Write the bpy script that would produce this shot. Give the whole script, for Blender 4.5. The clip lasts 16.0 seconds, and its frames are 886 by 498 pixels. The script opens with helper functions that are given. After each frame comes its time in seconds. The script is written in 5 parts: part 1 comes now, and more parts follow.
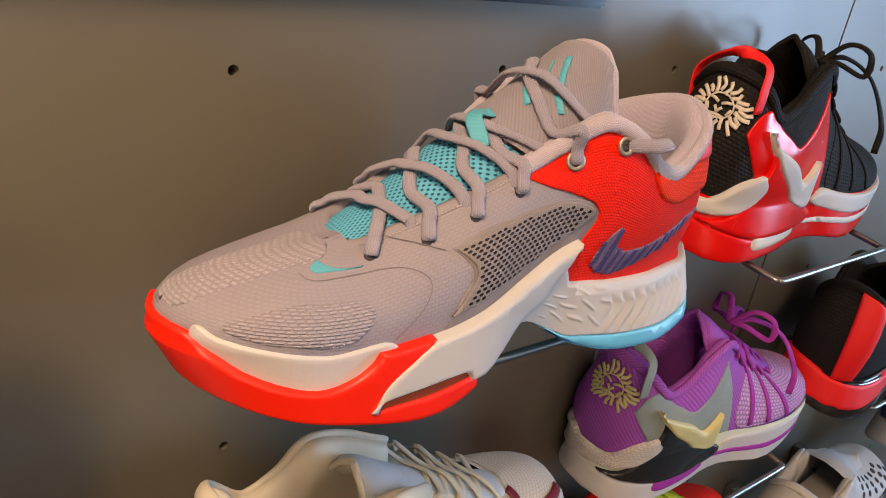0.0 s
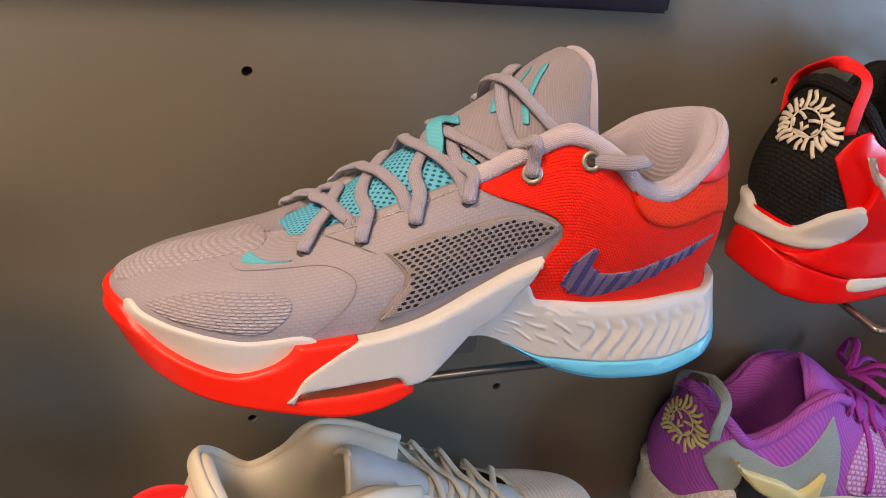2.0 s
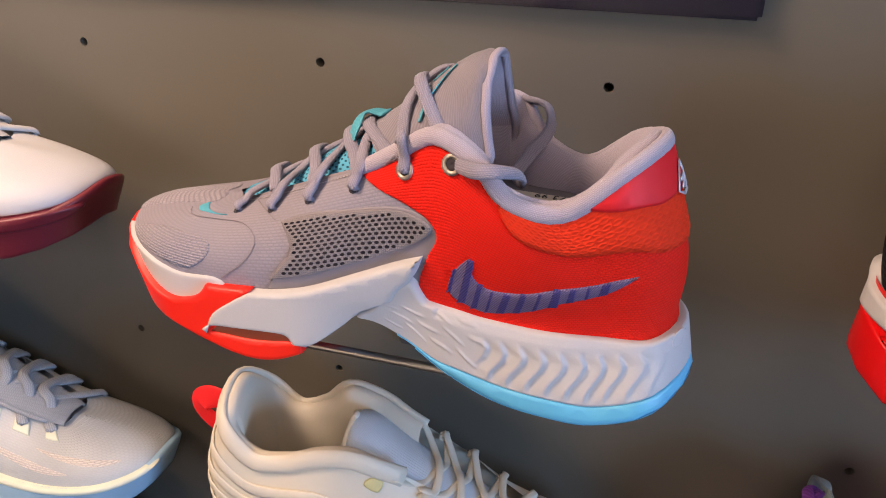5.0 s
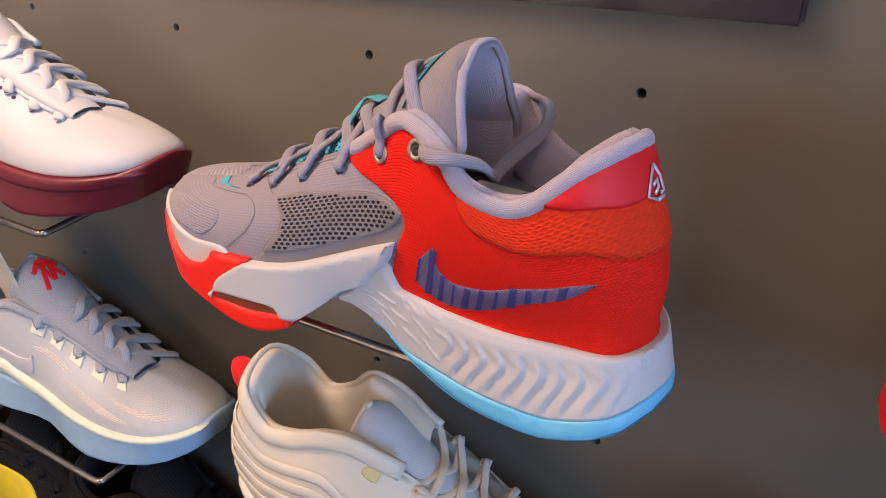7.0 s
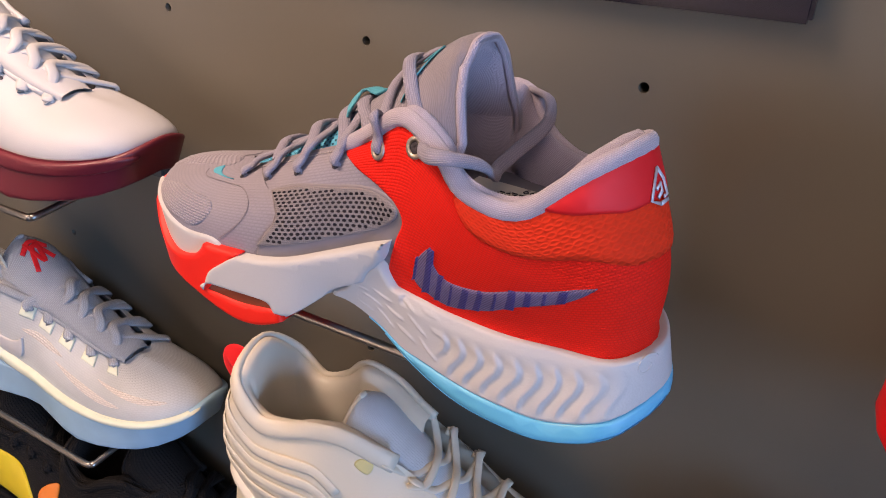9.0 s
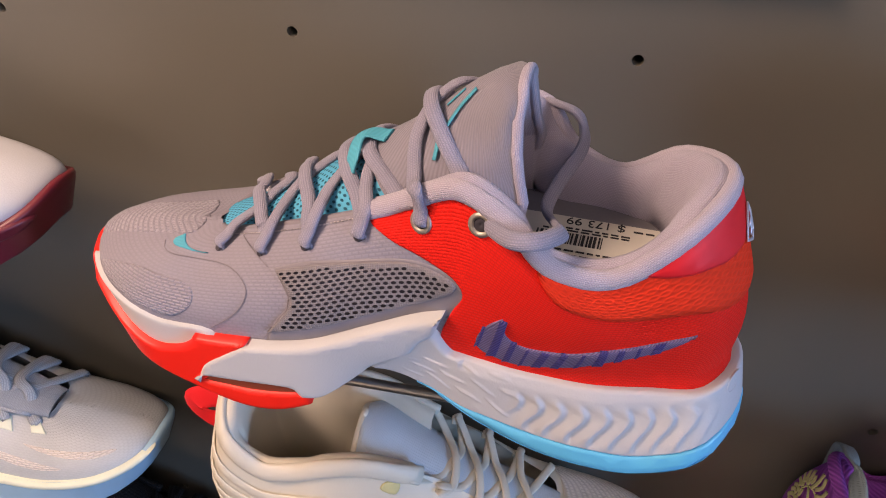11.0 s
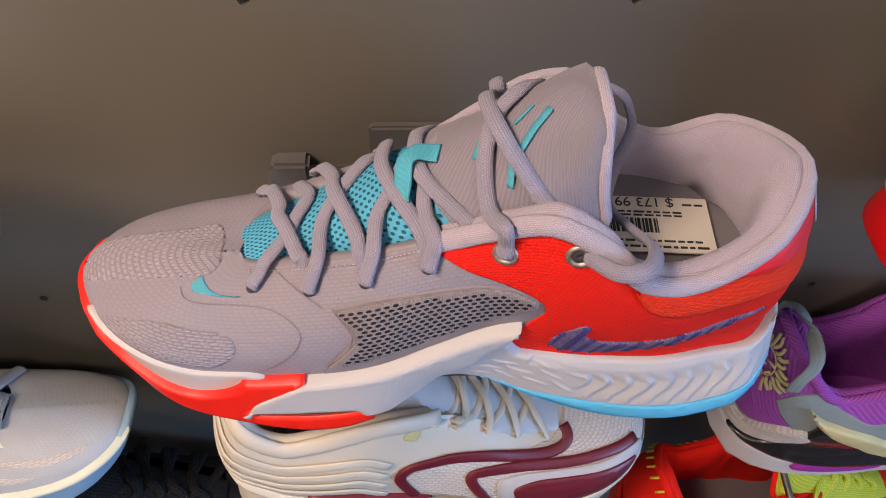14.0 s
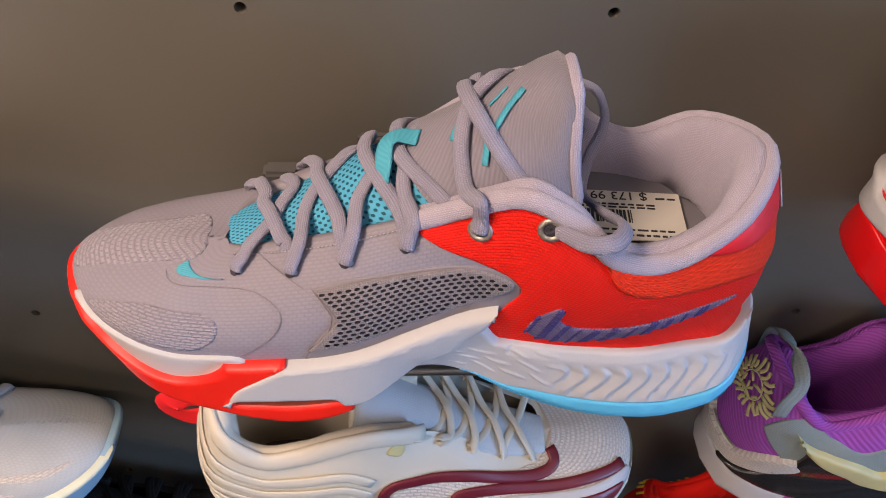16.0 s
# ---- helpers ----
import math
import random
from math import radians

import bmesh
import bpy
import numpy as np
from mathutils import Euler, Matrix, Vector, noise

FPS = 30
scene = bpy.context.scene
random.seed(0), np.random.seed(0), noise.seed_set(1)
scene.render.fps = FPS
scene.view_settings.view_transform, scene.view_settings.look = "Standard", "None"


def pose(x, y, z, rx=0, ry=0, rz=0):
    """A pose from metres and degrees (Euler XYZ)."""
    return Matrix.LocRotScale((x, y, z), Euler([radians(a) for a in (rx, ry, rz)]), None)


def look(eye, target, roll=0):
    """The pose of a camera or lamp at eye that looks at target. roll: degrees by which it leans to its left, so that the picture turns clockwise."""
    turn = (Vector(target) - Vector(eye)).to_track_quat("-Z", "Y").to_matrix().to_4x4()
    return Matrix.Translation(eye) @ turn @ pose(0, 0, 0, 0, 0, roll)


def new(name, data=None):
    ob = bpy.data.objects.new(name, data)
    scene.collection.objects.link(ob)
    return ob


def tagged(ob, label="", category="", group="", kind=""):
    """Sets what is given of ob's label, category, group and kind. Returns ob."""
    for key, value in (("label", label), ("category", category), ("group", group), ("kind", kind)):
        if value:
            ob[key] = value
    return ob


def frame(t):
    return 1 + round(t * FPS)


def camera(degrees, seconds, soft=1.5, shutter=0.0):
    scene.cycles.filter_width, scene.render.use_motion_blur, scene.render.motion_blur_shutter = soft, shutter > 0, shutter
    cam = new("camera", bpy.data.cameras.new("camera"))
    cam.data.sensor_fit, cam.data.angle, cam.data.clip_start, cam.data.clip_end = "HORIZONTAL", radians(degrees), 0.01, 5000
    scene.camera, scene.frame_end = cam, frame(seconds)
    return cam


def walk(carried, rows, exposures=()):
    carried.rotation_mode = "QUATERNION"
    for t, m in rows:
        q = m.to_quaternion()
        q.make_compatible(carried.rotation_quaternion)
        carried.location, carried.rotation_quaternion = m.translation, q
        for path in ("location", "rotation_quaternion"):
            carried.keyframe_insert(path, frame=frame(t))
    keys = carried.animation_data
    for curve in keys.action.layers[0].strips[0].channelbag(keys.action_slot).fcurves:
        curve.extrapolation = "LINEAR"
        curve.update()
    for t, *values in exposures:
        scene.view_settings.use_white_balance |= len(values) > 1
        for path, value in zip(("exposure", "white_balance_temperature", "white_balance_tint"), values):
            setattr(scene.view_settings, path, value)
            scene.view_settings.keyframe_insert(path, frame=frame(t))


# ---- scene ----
from mathutils.geometry import delaunay_2d_cdt

cam = camera(61.0, 16.0, soft=1.0)
METRES = 0.77
FIRST = pose(-0.1456, -0.3465, 1.5831, -24.17, -7.97, -36.65)
ROWS = [
    (0.0, 0.0, 0.0, 0.0, 0.0, 0.0, -0.0),
    (0.5, 0.0139, -0.0007, -0.0015, 1.99, -0.08, -0.61),
    (1.0, 0.0471, 0.0063, 0.0028, 5.41, -0.12, -1.72),
    (1.5, 0.0946, 0.0164, 0.0041, 10.5, -0.16, -3.25),
    (2.0, 0.152, 0.0242, 0.008, 16.79, -0.43, -5.22),
    (2.5, 0.2109, 0.0385, 0.0136, 23.65, -1.05, -7.46),
    (3.0, 0.2709, 0.0625, 0.0222, 30.6, -1.95, -9.58),
    (3.5, 0.3211, 0.0948, 0.027, 36.67, -2.89, -11.38),
    (4.0, 0.3601, 0.1257, 0.039, 42.37, -3.99, -12.87),
    (6.5, 0.4673, 0.2772, 0.0705, 64.04, -8.18, -19.08),
    (7.0, 0.4713, 0.2895, 0.072, 66.24, -8.65, -20.15),
    (7.5, 0.4756, 0.2989, 0.0737, 67.61, -9.03, -21.1),
    (8.0, 0.4765, 0.299, 0.0725, 68.14, -9.31, -21.91),
    (10.5, 0.3716, 0.2298, 0.1222, 54.87, -14.67, -15.27),
    (11.0, 0.3264, 0.205, 0.1394, 49.45, -16.81, -12.69),
    (11.5, 0.2831, 0.1848, 0.1575, 44.32, -19.34, -10.78),
    (12.0, 0.2481, 0.1659, 0.1745, 40.35, -21.73, -9.55),
    (12.5, 0.2249, 0.1605, 0.1815, 37.41, -24.02, -8.87),
    (13.0, 0.211, 0.1613, 0.1912, 35.62, -25.98, -8.59),
    (13.5, 0.2025, 0.1624, 0.2018, 34.58, -27.33, -8.5),
    (14.0, 0.1978, 0.1618, 0.2025, 34.09, -28.04, -8.53),
    (14.5, 0.1979, 0.1649, 0.2007, 33.88, -27.95, -8.67),
    (15.0, 0.2014, 0.1631, 0.1976, 33.95, -27.01, -8.86),
    (15.5, 0.2117, 0.1531, 0.1871, 34.2, -25.09, -9.04),
    (16.0, 0.2267, 0.148, 0.1711, 34.51, -22.81, -9.21),
]
# the clip's white balance drifts cooler as the camera comes round
LIGHT = [(0.0, -.19, 7950, 24), (1.5, -.16, 7500, 24), (3.5, -.05, 6900, 25), (7.0, -.17, 6950, 33), (8.2, -.17, 6900, 33), (10.5, -.19, 6750, 32), (12.5, -.25, 6350, 26), (16.0, -.25, 6300, 26)]
walk(cam, [(t, FIRST @ pose(METRES * x, METRES * y, METRES * z, 90 + pitch, roll, yaw)) for t, x, y, z, yaw, pitch, roll in ROWS], LIGHT)

# ---------------------------------------------------------------- light
world = bpy.data.worlds.new("world")
scene.world = world
world.use_nodes = True
world.node_tree.nodes["Background"].inputs[0].default_value = (.55, .6, .7, 1)
world.node_tree.nodes["Background"].inputs[1].default_value = .17


def area(name, eye, target, w, h, power, rgb):
    data = bpy.data.lights.new(name, "AREA")
    data.shape, data.size, data.size_y, data.energy, data.color = "RECTANGLE", w, h, power, rgb
    ob = new(name, data)
    ob.matrix_world = look(eye, target)
    return ob


area("window_light", (3.24, -1.85, 1.60), (0, -.8, 1.45), .60, 1.3, 102, (.30, .61, 1.0))
area("unseen_overhead_lamp", (-.50, -.45, 2.35), (-.20, 0, 1.6), .30, .30, 14, (1.0, .79, .56))
area("unseen_overhead_lamp", (.75, -1.2, 2.68), (.3, -.05, 1.4), .6, .6, 7, (1.0, .82, .62))
# added with no known fixture: brightens the far corner that the laminate mirrors
area("unseen_overhead_lamp", (-1.9, -3.9, 2.68), (-2.6, -4.5, 1.3), .8, .8, 230, (1.0, .86, .70))
data = bpy.data.lights.new("track_spotlight_lamp", "SPOT")
data.energy, data.color, data.spot_size, data.spot_blend, data.shadow_soft_size = 70, (1.0, .80, .56), radians(56), 1.0, .22
new("track_spotlight_lamp", data).matrix_world = look((-.75, -.85, 2.55), (-.42, 0, 1.84))

# ---------------------------------------------------------------- materials


def material(name, rgb, rough=.6, metal=0.0, kind="", u=.003, v=.002, depth=.0004, dark=.6, noise_amount=.12, noise_scale=60.0,
             coat=0.0, sheen=0.0, transmission=0.0, fine=0.0, spec=.5):
    """A node material; kind: '' plain, 'knit' staggered cells, 'rib' diagonal ribs, 'twill' fine crossing threads, with cells of u by v metres."""
    m = bpy.data.materials.new(name)
    m.use_nodes = True
    n, k = m.node_tree.nodes, m.node_tree.links
    p = n["Principled BSDF"]
    p.inputs["Roughness"].default_value, p.inputs["Metallic"].default_value = rough, metal
    p.inputs["Coat Weight"].default_value, p.inputs["Sheen Weight"].default_value = coat, sheen
    p.inputs["Transmission Weight"].default_value = transmission
    p.inputs["Coat Roughness"].default_value = .08
    p.inputs["Specular IOR Level"].default_value = spec
    if kind:
        p.inputs["Specular IOR Level"].default_value = .2
    tc = n.new("ShaderNodeTexCoord")
    big = n.new("ShaderNodeTexNoise")
    big.inputs["Scale"].default_value, big.inputs["Detail"].default_value = noise_scale, 5
    k.new(tc.outputs["Object"], big.inputs["Vector"])
    ramp = n.new("ShaderNodeMix")
    ramp.data_type = "RGBA"
    ramp.inputs[6].default_value = (*[c * (1 - noise_amount) for c in rgb], 1)
    ramp.inputs[7].default_value = (*[min(1, c * (1 + noise_amount)) for c in rgb], 1)
    k.new(big.outputs["Fac"], ramp.inputs[0])
    colour, height = ramp.outputs[2], None
    rr = n.new("ShaderNodeMapRange")
    rr.inputs[3].default_value, rr.inputs[4].default_value = max(.02, rough - .08), min(1, rough + .08)
    k.new(big.outputs["Fac"], rr.inputs[0])
    k.new(rr.outputs[0], p.inputs["Roughness"])
    if kind == "knit":
        t = n.new("ShaderNodeTexBrick")
        t.offset = .5
        t.inputs["Scale"].default_value = 1
        t.inputs["Brick Width"].default_value, t.inputs["Row Height"].default_value = u, v
        t.inputs["Mortar Size"].default_value, t.inputs["Mortar Smooth"].default_value = v * .42, 1
        k.new(tc.outputs["UV"], t.inputs["Vector"])
        inv = n.new("ShaderNodeMath")
        inv.operation, inv.inputs[0].default_value = "SUBTRACT", 1
        k.new(t.outputs["Fac"], inv.inputs[1])
        height = inv.outputs[0]
    elif kind in ("rib", "twill"):
        parts = []
        for turn, cell in (((.9, u),) if kind == "rib" else ((0, u), (math.pi / 2, v))):
            mp = n.new("ShaderNodeMapping")
            mp.inputs["Rotation"].default_value = (0, 0, turn)
            k.new(tc.outputs["UV"], mp.inputs["Vector"])
            t = n.new("ShaderNodeTexWave")
            t.inputs["Scale"].default_value = .314 / cell
            t.inputs["Distortion"].default_value = .4
            k.new(mp.outputs[0], t.inputs["Vector"])
            parts.append(t.outputs["Fac"])
        height = parts[0]
        if kind == "twill":
            mx = n.new("ShaderNodeMath")
            mx.operation = "MAXIMUM"
            k.new(parts[0], mx.inputs[0]), k.new(parts[1], mx.inputs[1])
            height = mx.outputs[0]
    elif kind == "chain":
        def do(op, a, b=None):
            x = n.new("ShaderNodeMath")
            x.operation = op
            for i, q in enumerate((a, b)):
                if q is None:
                    continue
                if isinstance(q, (int, float)):
                    x.inputs[i].default_value = q
                else:
                    k.new(q, x.inputs[i])
            return x.outputs[0]
        sep = n.new("ShaderNodeSeparateXYZ")
        k.new(tc.outputs["UV"], sep.inputs[0])
        sway = do("MULTIPLY", do("SINE", do("MULTIPLY", sep.outputs[0], 2 * math.pi / u)), .34)
        row = do("MULTIPLY", sep.outputs[1], 1 / v)
        one = do("ABSOLUTE", do("SINE", do("MULTIPLY", do("ADD", row, sway), math.pi)))
        two = do("ABSOLUTE", do("SINE", do("MULTIPLY", do("SUBTRACT", row, sway), math.pi)))
        height = do("SUBTRACT", 1.0, do("MINIMUM", one, two))
    elif kind == "mesh":
        sep = n.new("ShaderNodeSeparateXYZ")
        k.new(tc.outputs["UV"], sep.inputs[0])
        waves = []
        for axis, cell in ((0, u), (1, v)):
            a = n.new("ShaderNodeMath")
            a.operation, a.inputs[1].default_value = "MULTIPLY", 2 * math.pi / cell
            k.new(sep.outputs[axis], a.inputs[0])
            w = n.new("ShaderNodeMath")
            w.operation = "SINE"
            k.new(a.outputs[0], w.inputs[0])
            waves.append(w.outputs[0])
        pit = n.new("ShaderNodeMath")
        pit.operation = "MULTIPLY"
        k.new(waves[0], pit.inputs[0]), k.new(waves[1], pit.inputs[1])
        step = n.new("ShaderNodeMapRange")
        step.inputs[1].default_value, step.inputs[2].default_value, step.inputs[3].default_value, step.inputs[4].default_value = .30, .62, 1.0, 0.0
        k.new(pit.outputs[0], step.inputs[0])
        height = step.outputs[0]
    elif fine:
        t = n.new("ShaderNodeTexNoise")
        t.inputs["Scale"].default_value, t.inputs["Detail"].default_value = fine, 3
        k.new(tc.outputs["Object"], t.inputs["Vector"])
        height = t.outputs["Fac"]
    if height is not None:
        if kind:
            # shade of grooves and pits is multiplied into the colour, down to dark
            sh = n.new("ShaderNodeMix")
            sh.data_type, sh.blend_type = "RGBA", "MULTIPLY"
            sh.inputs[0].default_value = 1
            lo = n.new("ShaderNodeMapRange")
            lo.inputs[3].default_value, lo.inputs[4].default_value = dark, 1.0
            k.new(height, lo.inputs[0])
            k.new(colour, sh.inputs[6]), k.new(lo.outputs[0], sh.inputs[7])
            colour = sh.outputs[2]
        bump = n.new("ShaderNodeBump")
        bump.inputs["Strength"].default_value, bump.inputs["Distance"].default_value = 1, depth
        k.new(height, bump.inputs["Height"])
        k.new(bump.outputs[0], p.inputs["Normal"])
    k.new(colour, p.inputs["Base Color"])
    return m


LILAC = (.290, .270, .312)
M = dict(
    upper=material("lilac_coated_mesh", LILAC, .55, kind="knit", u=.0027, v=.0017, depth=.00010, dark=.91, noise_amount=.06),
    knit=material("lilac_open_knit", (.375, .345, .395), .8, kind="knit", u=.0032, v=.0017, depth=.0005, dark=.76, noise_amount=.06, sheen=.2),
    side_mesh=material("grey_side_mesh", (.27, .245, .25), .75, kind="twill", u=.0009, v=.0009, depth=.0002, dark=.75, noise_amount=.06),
    under=material("dark_underlay", (.045, .04, .05), .9, fine=900, depth=.0002),
    band=material("grey_smooth_band", (.23, .21, .235), .5, fine=1500, depth=.00005),
    red=material("neon_red_ripstop", (1.0, .020, .006), .75, kind="knit", u=.0018, v=.0011, depth=.00020, dark=.85, noise_amount=.05),
    red_knit=material("neon_red_heel_knit", (1.0, .045, .010), .8, kind="chain", u=.0066, v=.0026, depth=.00035, dark=.88, noise_amount=.06),
    red_smooth=material("red_smooth_film", (.86, .012, .014), .6, fine=1200, depth=.00003, noise_amount=.03),
    red_rubber=material("red_rubber", (.98, .020, .005), .42, fine=1400, depth=.00004, noise_amount=.03),
    foam=material("white_foam", (.525, .525, .525), .55, fine=1100, depth=.00012, noise_amount=.03, noise_scale=25),
    blue=material("sky_blue_rubber", (.10, .50, .74), .38, fine=900, depth=.00004, noise_amount=.04),
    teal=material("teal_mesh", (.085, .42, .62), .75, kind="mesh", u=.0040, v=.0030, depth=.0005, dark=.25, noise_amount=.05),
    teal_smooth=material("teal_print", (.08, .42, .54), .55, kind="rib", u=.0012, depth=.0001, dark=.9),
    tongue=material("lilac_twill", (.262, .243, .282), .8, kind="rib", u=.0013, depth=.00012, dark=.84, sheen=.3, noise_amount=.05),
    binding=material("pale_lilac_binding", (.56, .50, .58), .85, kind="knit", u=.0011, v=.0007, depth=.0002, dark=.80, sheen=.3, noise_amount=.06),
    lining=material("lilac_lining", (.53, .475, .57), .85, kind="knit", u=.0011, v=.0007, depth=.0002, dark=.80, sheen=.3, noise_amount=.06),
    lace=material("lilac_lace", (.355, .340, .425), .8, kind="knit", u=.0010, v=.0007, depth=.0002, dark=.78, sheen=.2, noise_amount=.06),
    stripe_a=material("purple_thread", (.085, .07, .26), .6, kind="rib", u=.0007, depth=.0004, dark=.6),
    stripe_b=material("mauve_thread", (.235, .185, .33), .6, kind="rib", u=.0007, depth=.0004, dark=.6),
    seam=material("lilac_seam", (.22, .195, .215), .7),
    stitch=material("pale_thread", (.50, .45, .46), .8),
    insole=material("grey_insole", (.17, .16, .17), .6, fine=700, depth=.0001),
    brass=material("pewter_eyelet", (.46, .41, .34), .48, .85, noise_amount=.05),
    paper=material("white_paper", (.60, .57, .48), .7, fine=300, depth=.00005, noise_amount=.03),
    ink=material("black_ink", (.02, .02, .02), .7),
    silver=material("silver_thread", (.62, .63, .68), .4, .3),
    air=material("orange_air_unit", (.30, .06, .025), .10, coat=.5),
    wall=material("grey_laminate", (.128, .118, .093), .40, spec=.42, coat=.04, fine=240, depth=.00004, noise_amount=.05, noise_scale=3.0),
    hole=material("dark_hole", (.012, .011, .010), .9),
    chrome=material("brushed_steel", (.30, .29, .27), .36, 1.0),
    acrylic=material("smoked_acrylic", (.10, .095, .09), .15, coat=.6),
    navy=material("navy_sign", (.010, .008, .018), .25, coat=.4),
    white_cool=material("cool_white_tongue", (.52, .60, .66), .7, kind="twill", u=.0012, v=.0012, depth=.0001, dark=.94),
    white=material("white_leather", (.66, .62, .51), .5, fine=500, depth=.0001, noise_amount=.04, noise_scale=20),
    cream=material("cream_mesh", (.70, .66, .60), .8, kind="knit", u=.004, v=.002, depth=.0004, dark=.8, noise_amount=.05),
    maroon=material("maroon_rubber", (.16, .014, .024), .4, fine=700, depth=.00005),
    ice=material("ice_grey_mesh", (.50, .53, .53), .42, kind="knit", u=.003, v=.002, depth=.0001, dark=.94, noise_amount=.30, noise_scale=16),
    ice_blue=material("pale_blue_rubber", (.32, .52, .66), .35, fine=700, depth=.00005),
    lime_white=material("pale_lime_foam", (.70, .74, .58), .5, fine=700, depth=.00005),
    blue_grey=material("blue_grey_lace", (.45, .49, .53), .8, kind="knit", u=.002, v=.001, depth=.0003, dark=.75),
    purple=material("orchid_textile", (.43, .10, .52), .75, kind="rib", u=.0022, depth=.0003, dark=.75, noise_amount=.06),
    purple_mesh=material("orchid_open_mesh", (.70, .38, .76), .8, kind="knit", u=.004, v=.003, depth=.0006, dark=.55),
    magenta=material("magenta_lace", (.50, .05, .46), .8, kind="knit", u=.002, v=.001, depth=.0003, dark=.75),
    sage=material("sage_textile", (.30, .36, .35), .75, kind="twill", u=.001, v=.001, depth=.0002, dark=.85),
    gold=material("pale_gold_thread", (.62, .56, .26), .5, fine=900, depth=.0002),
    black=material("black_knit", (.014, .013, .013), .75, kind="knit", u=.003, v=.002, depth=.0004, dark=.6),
    black_gloss=material("black_gloss_plate", (.016, .015, .015), .22, coat=.4),
    red_gloss=material("glossy_red_shell", (.74, .008, .006), .24, spec=.3, coat=.0, noise_amount=.04),
    silver_print=material("silver_print", (.62, .58, .50), .45),
    neon=material("neon_yellow_textile", (.62, .70, .05), .7, kind="knit", u=.003, v=.002, depth=.0003, dark=.75),
    yellow=material("yellow_leather", (.80, .58, .02), .45, fine=500, depth=.0001),
    orange=material("orange_rubber", (.85, .22, .02), .45),
    navy_cloth=material("navy_textile", (.02, .04, .16), .7, fine=600, depth=.0002),
    carpet=material("dark_floor", (.06, .055, .05), .8, fine=200, depth=.001),
    plaster=material("shop_plaster", (.50, .48, .44), .8, fine=100, depth=.0003),
)


# ---------------------------------------------------------------- mesh helpers
def mesh_object(name, verts, faces, mat, parent=None, label="", uv=None, smooth=True):
    me = bpy.data.meshes.new(name)
    me.from_pydata([tuple(float(c) for c in v) for v in verts], [], [tuple(int(i) for i in f) for f in faces])
    if uv is not None:
        layer = me.uv_layers.new(name="UVMap")
        index = np.empty(len(me.loops), int)
        me.loops.foreach_get("vertex_index", index)
        layer.data.foreach_set("uv", np.asarray(uv, np.float32)[index].ravel())
    bm = bmesh.new()
    bm.from_mesh(me)
    bmesh.ops.recalc_face_normals(bm, faces=bm.faces)
    bm.to_mesh(me)
    bm.free()
    me.polygons.foreach_set("use_smooth", [smooth] * len(me.polygons))
    me.materials.append(mat)
    ob = new(name, me)
    ob.parent = parent
    if label:
        ob["label"] = label
    return ob


def part(name, bm, mat, parent=None, label="", smooth=False):
    me = bpy.data.meshes.new(name)
    bmesh.ops.recalc_face_normals(bm, faces=bm.faces)
    bm.to_mesh(me)
    bm.free()
    me.polygons.foreach_set("use_smooth", [smooth] * len(me.polygons))
    me.materials.append(mat)
    ob = new(name, me)
    ob.parent = parent
    if label:
        ob["label"] = label
    return ob


def empty(name, m, label, category, group=""):
    ob = tagged(new(name), label, category, group)
    ob.empty_display_size = .05
    ob.matrix_world = m
    return ob


def box(lo, hi, bevel=0.0, bm=None):
    bm = bm or bmesh.new()
    made = bmesh.ops.create_cube(bm, size=1)["verts"]
    for v in made:
        v.co = Vector([lo[i] + (v.co[i] + .5) * (hi[i] - lo[i]) for i in range(3)])
    if bevel:
        es = list({e for v in made for e in v.link_edges})
        bmesh.ops.bevel(bm, geom=es, offset=bevel, segments=2, affect="EDGES")
    return bm


def curve3(points, n):
    """n places on a smooth curve through the points."""
    p = np.array(points, float)
    p = np.concatenate([[2 * p[0] - p[1]], p, [2 * p[-1] - p[-2]]])
    x = np.linspace(0, len(points) - 1 - 1e-9, n)
    i = np.floor(x).astype(int)
    f = (x - i)[:, None]
    a, b, c, d = p[i], p[i + 1], p[i + 2], p[i + 3]
    return .5 * (2 * b + (c - a) * f + (2 * a - 5 * b + 4 * c - d) * f * f + (3 * b - a - 3 * c + d) * f ** 3)


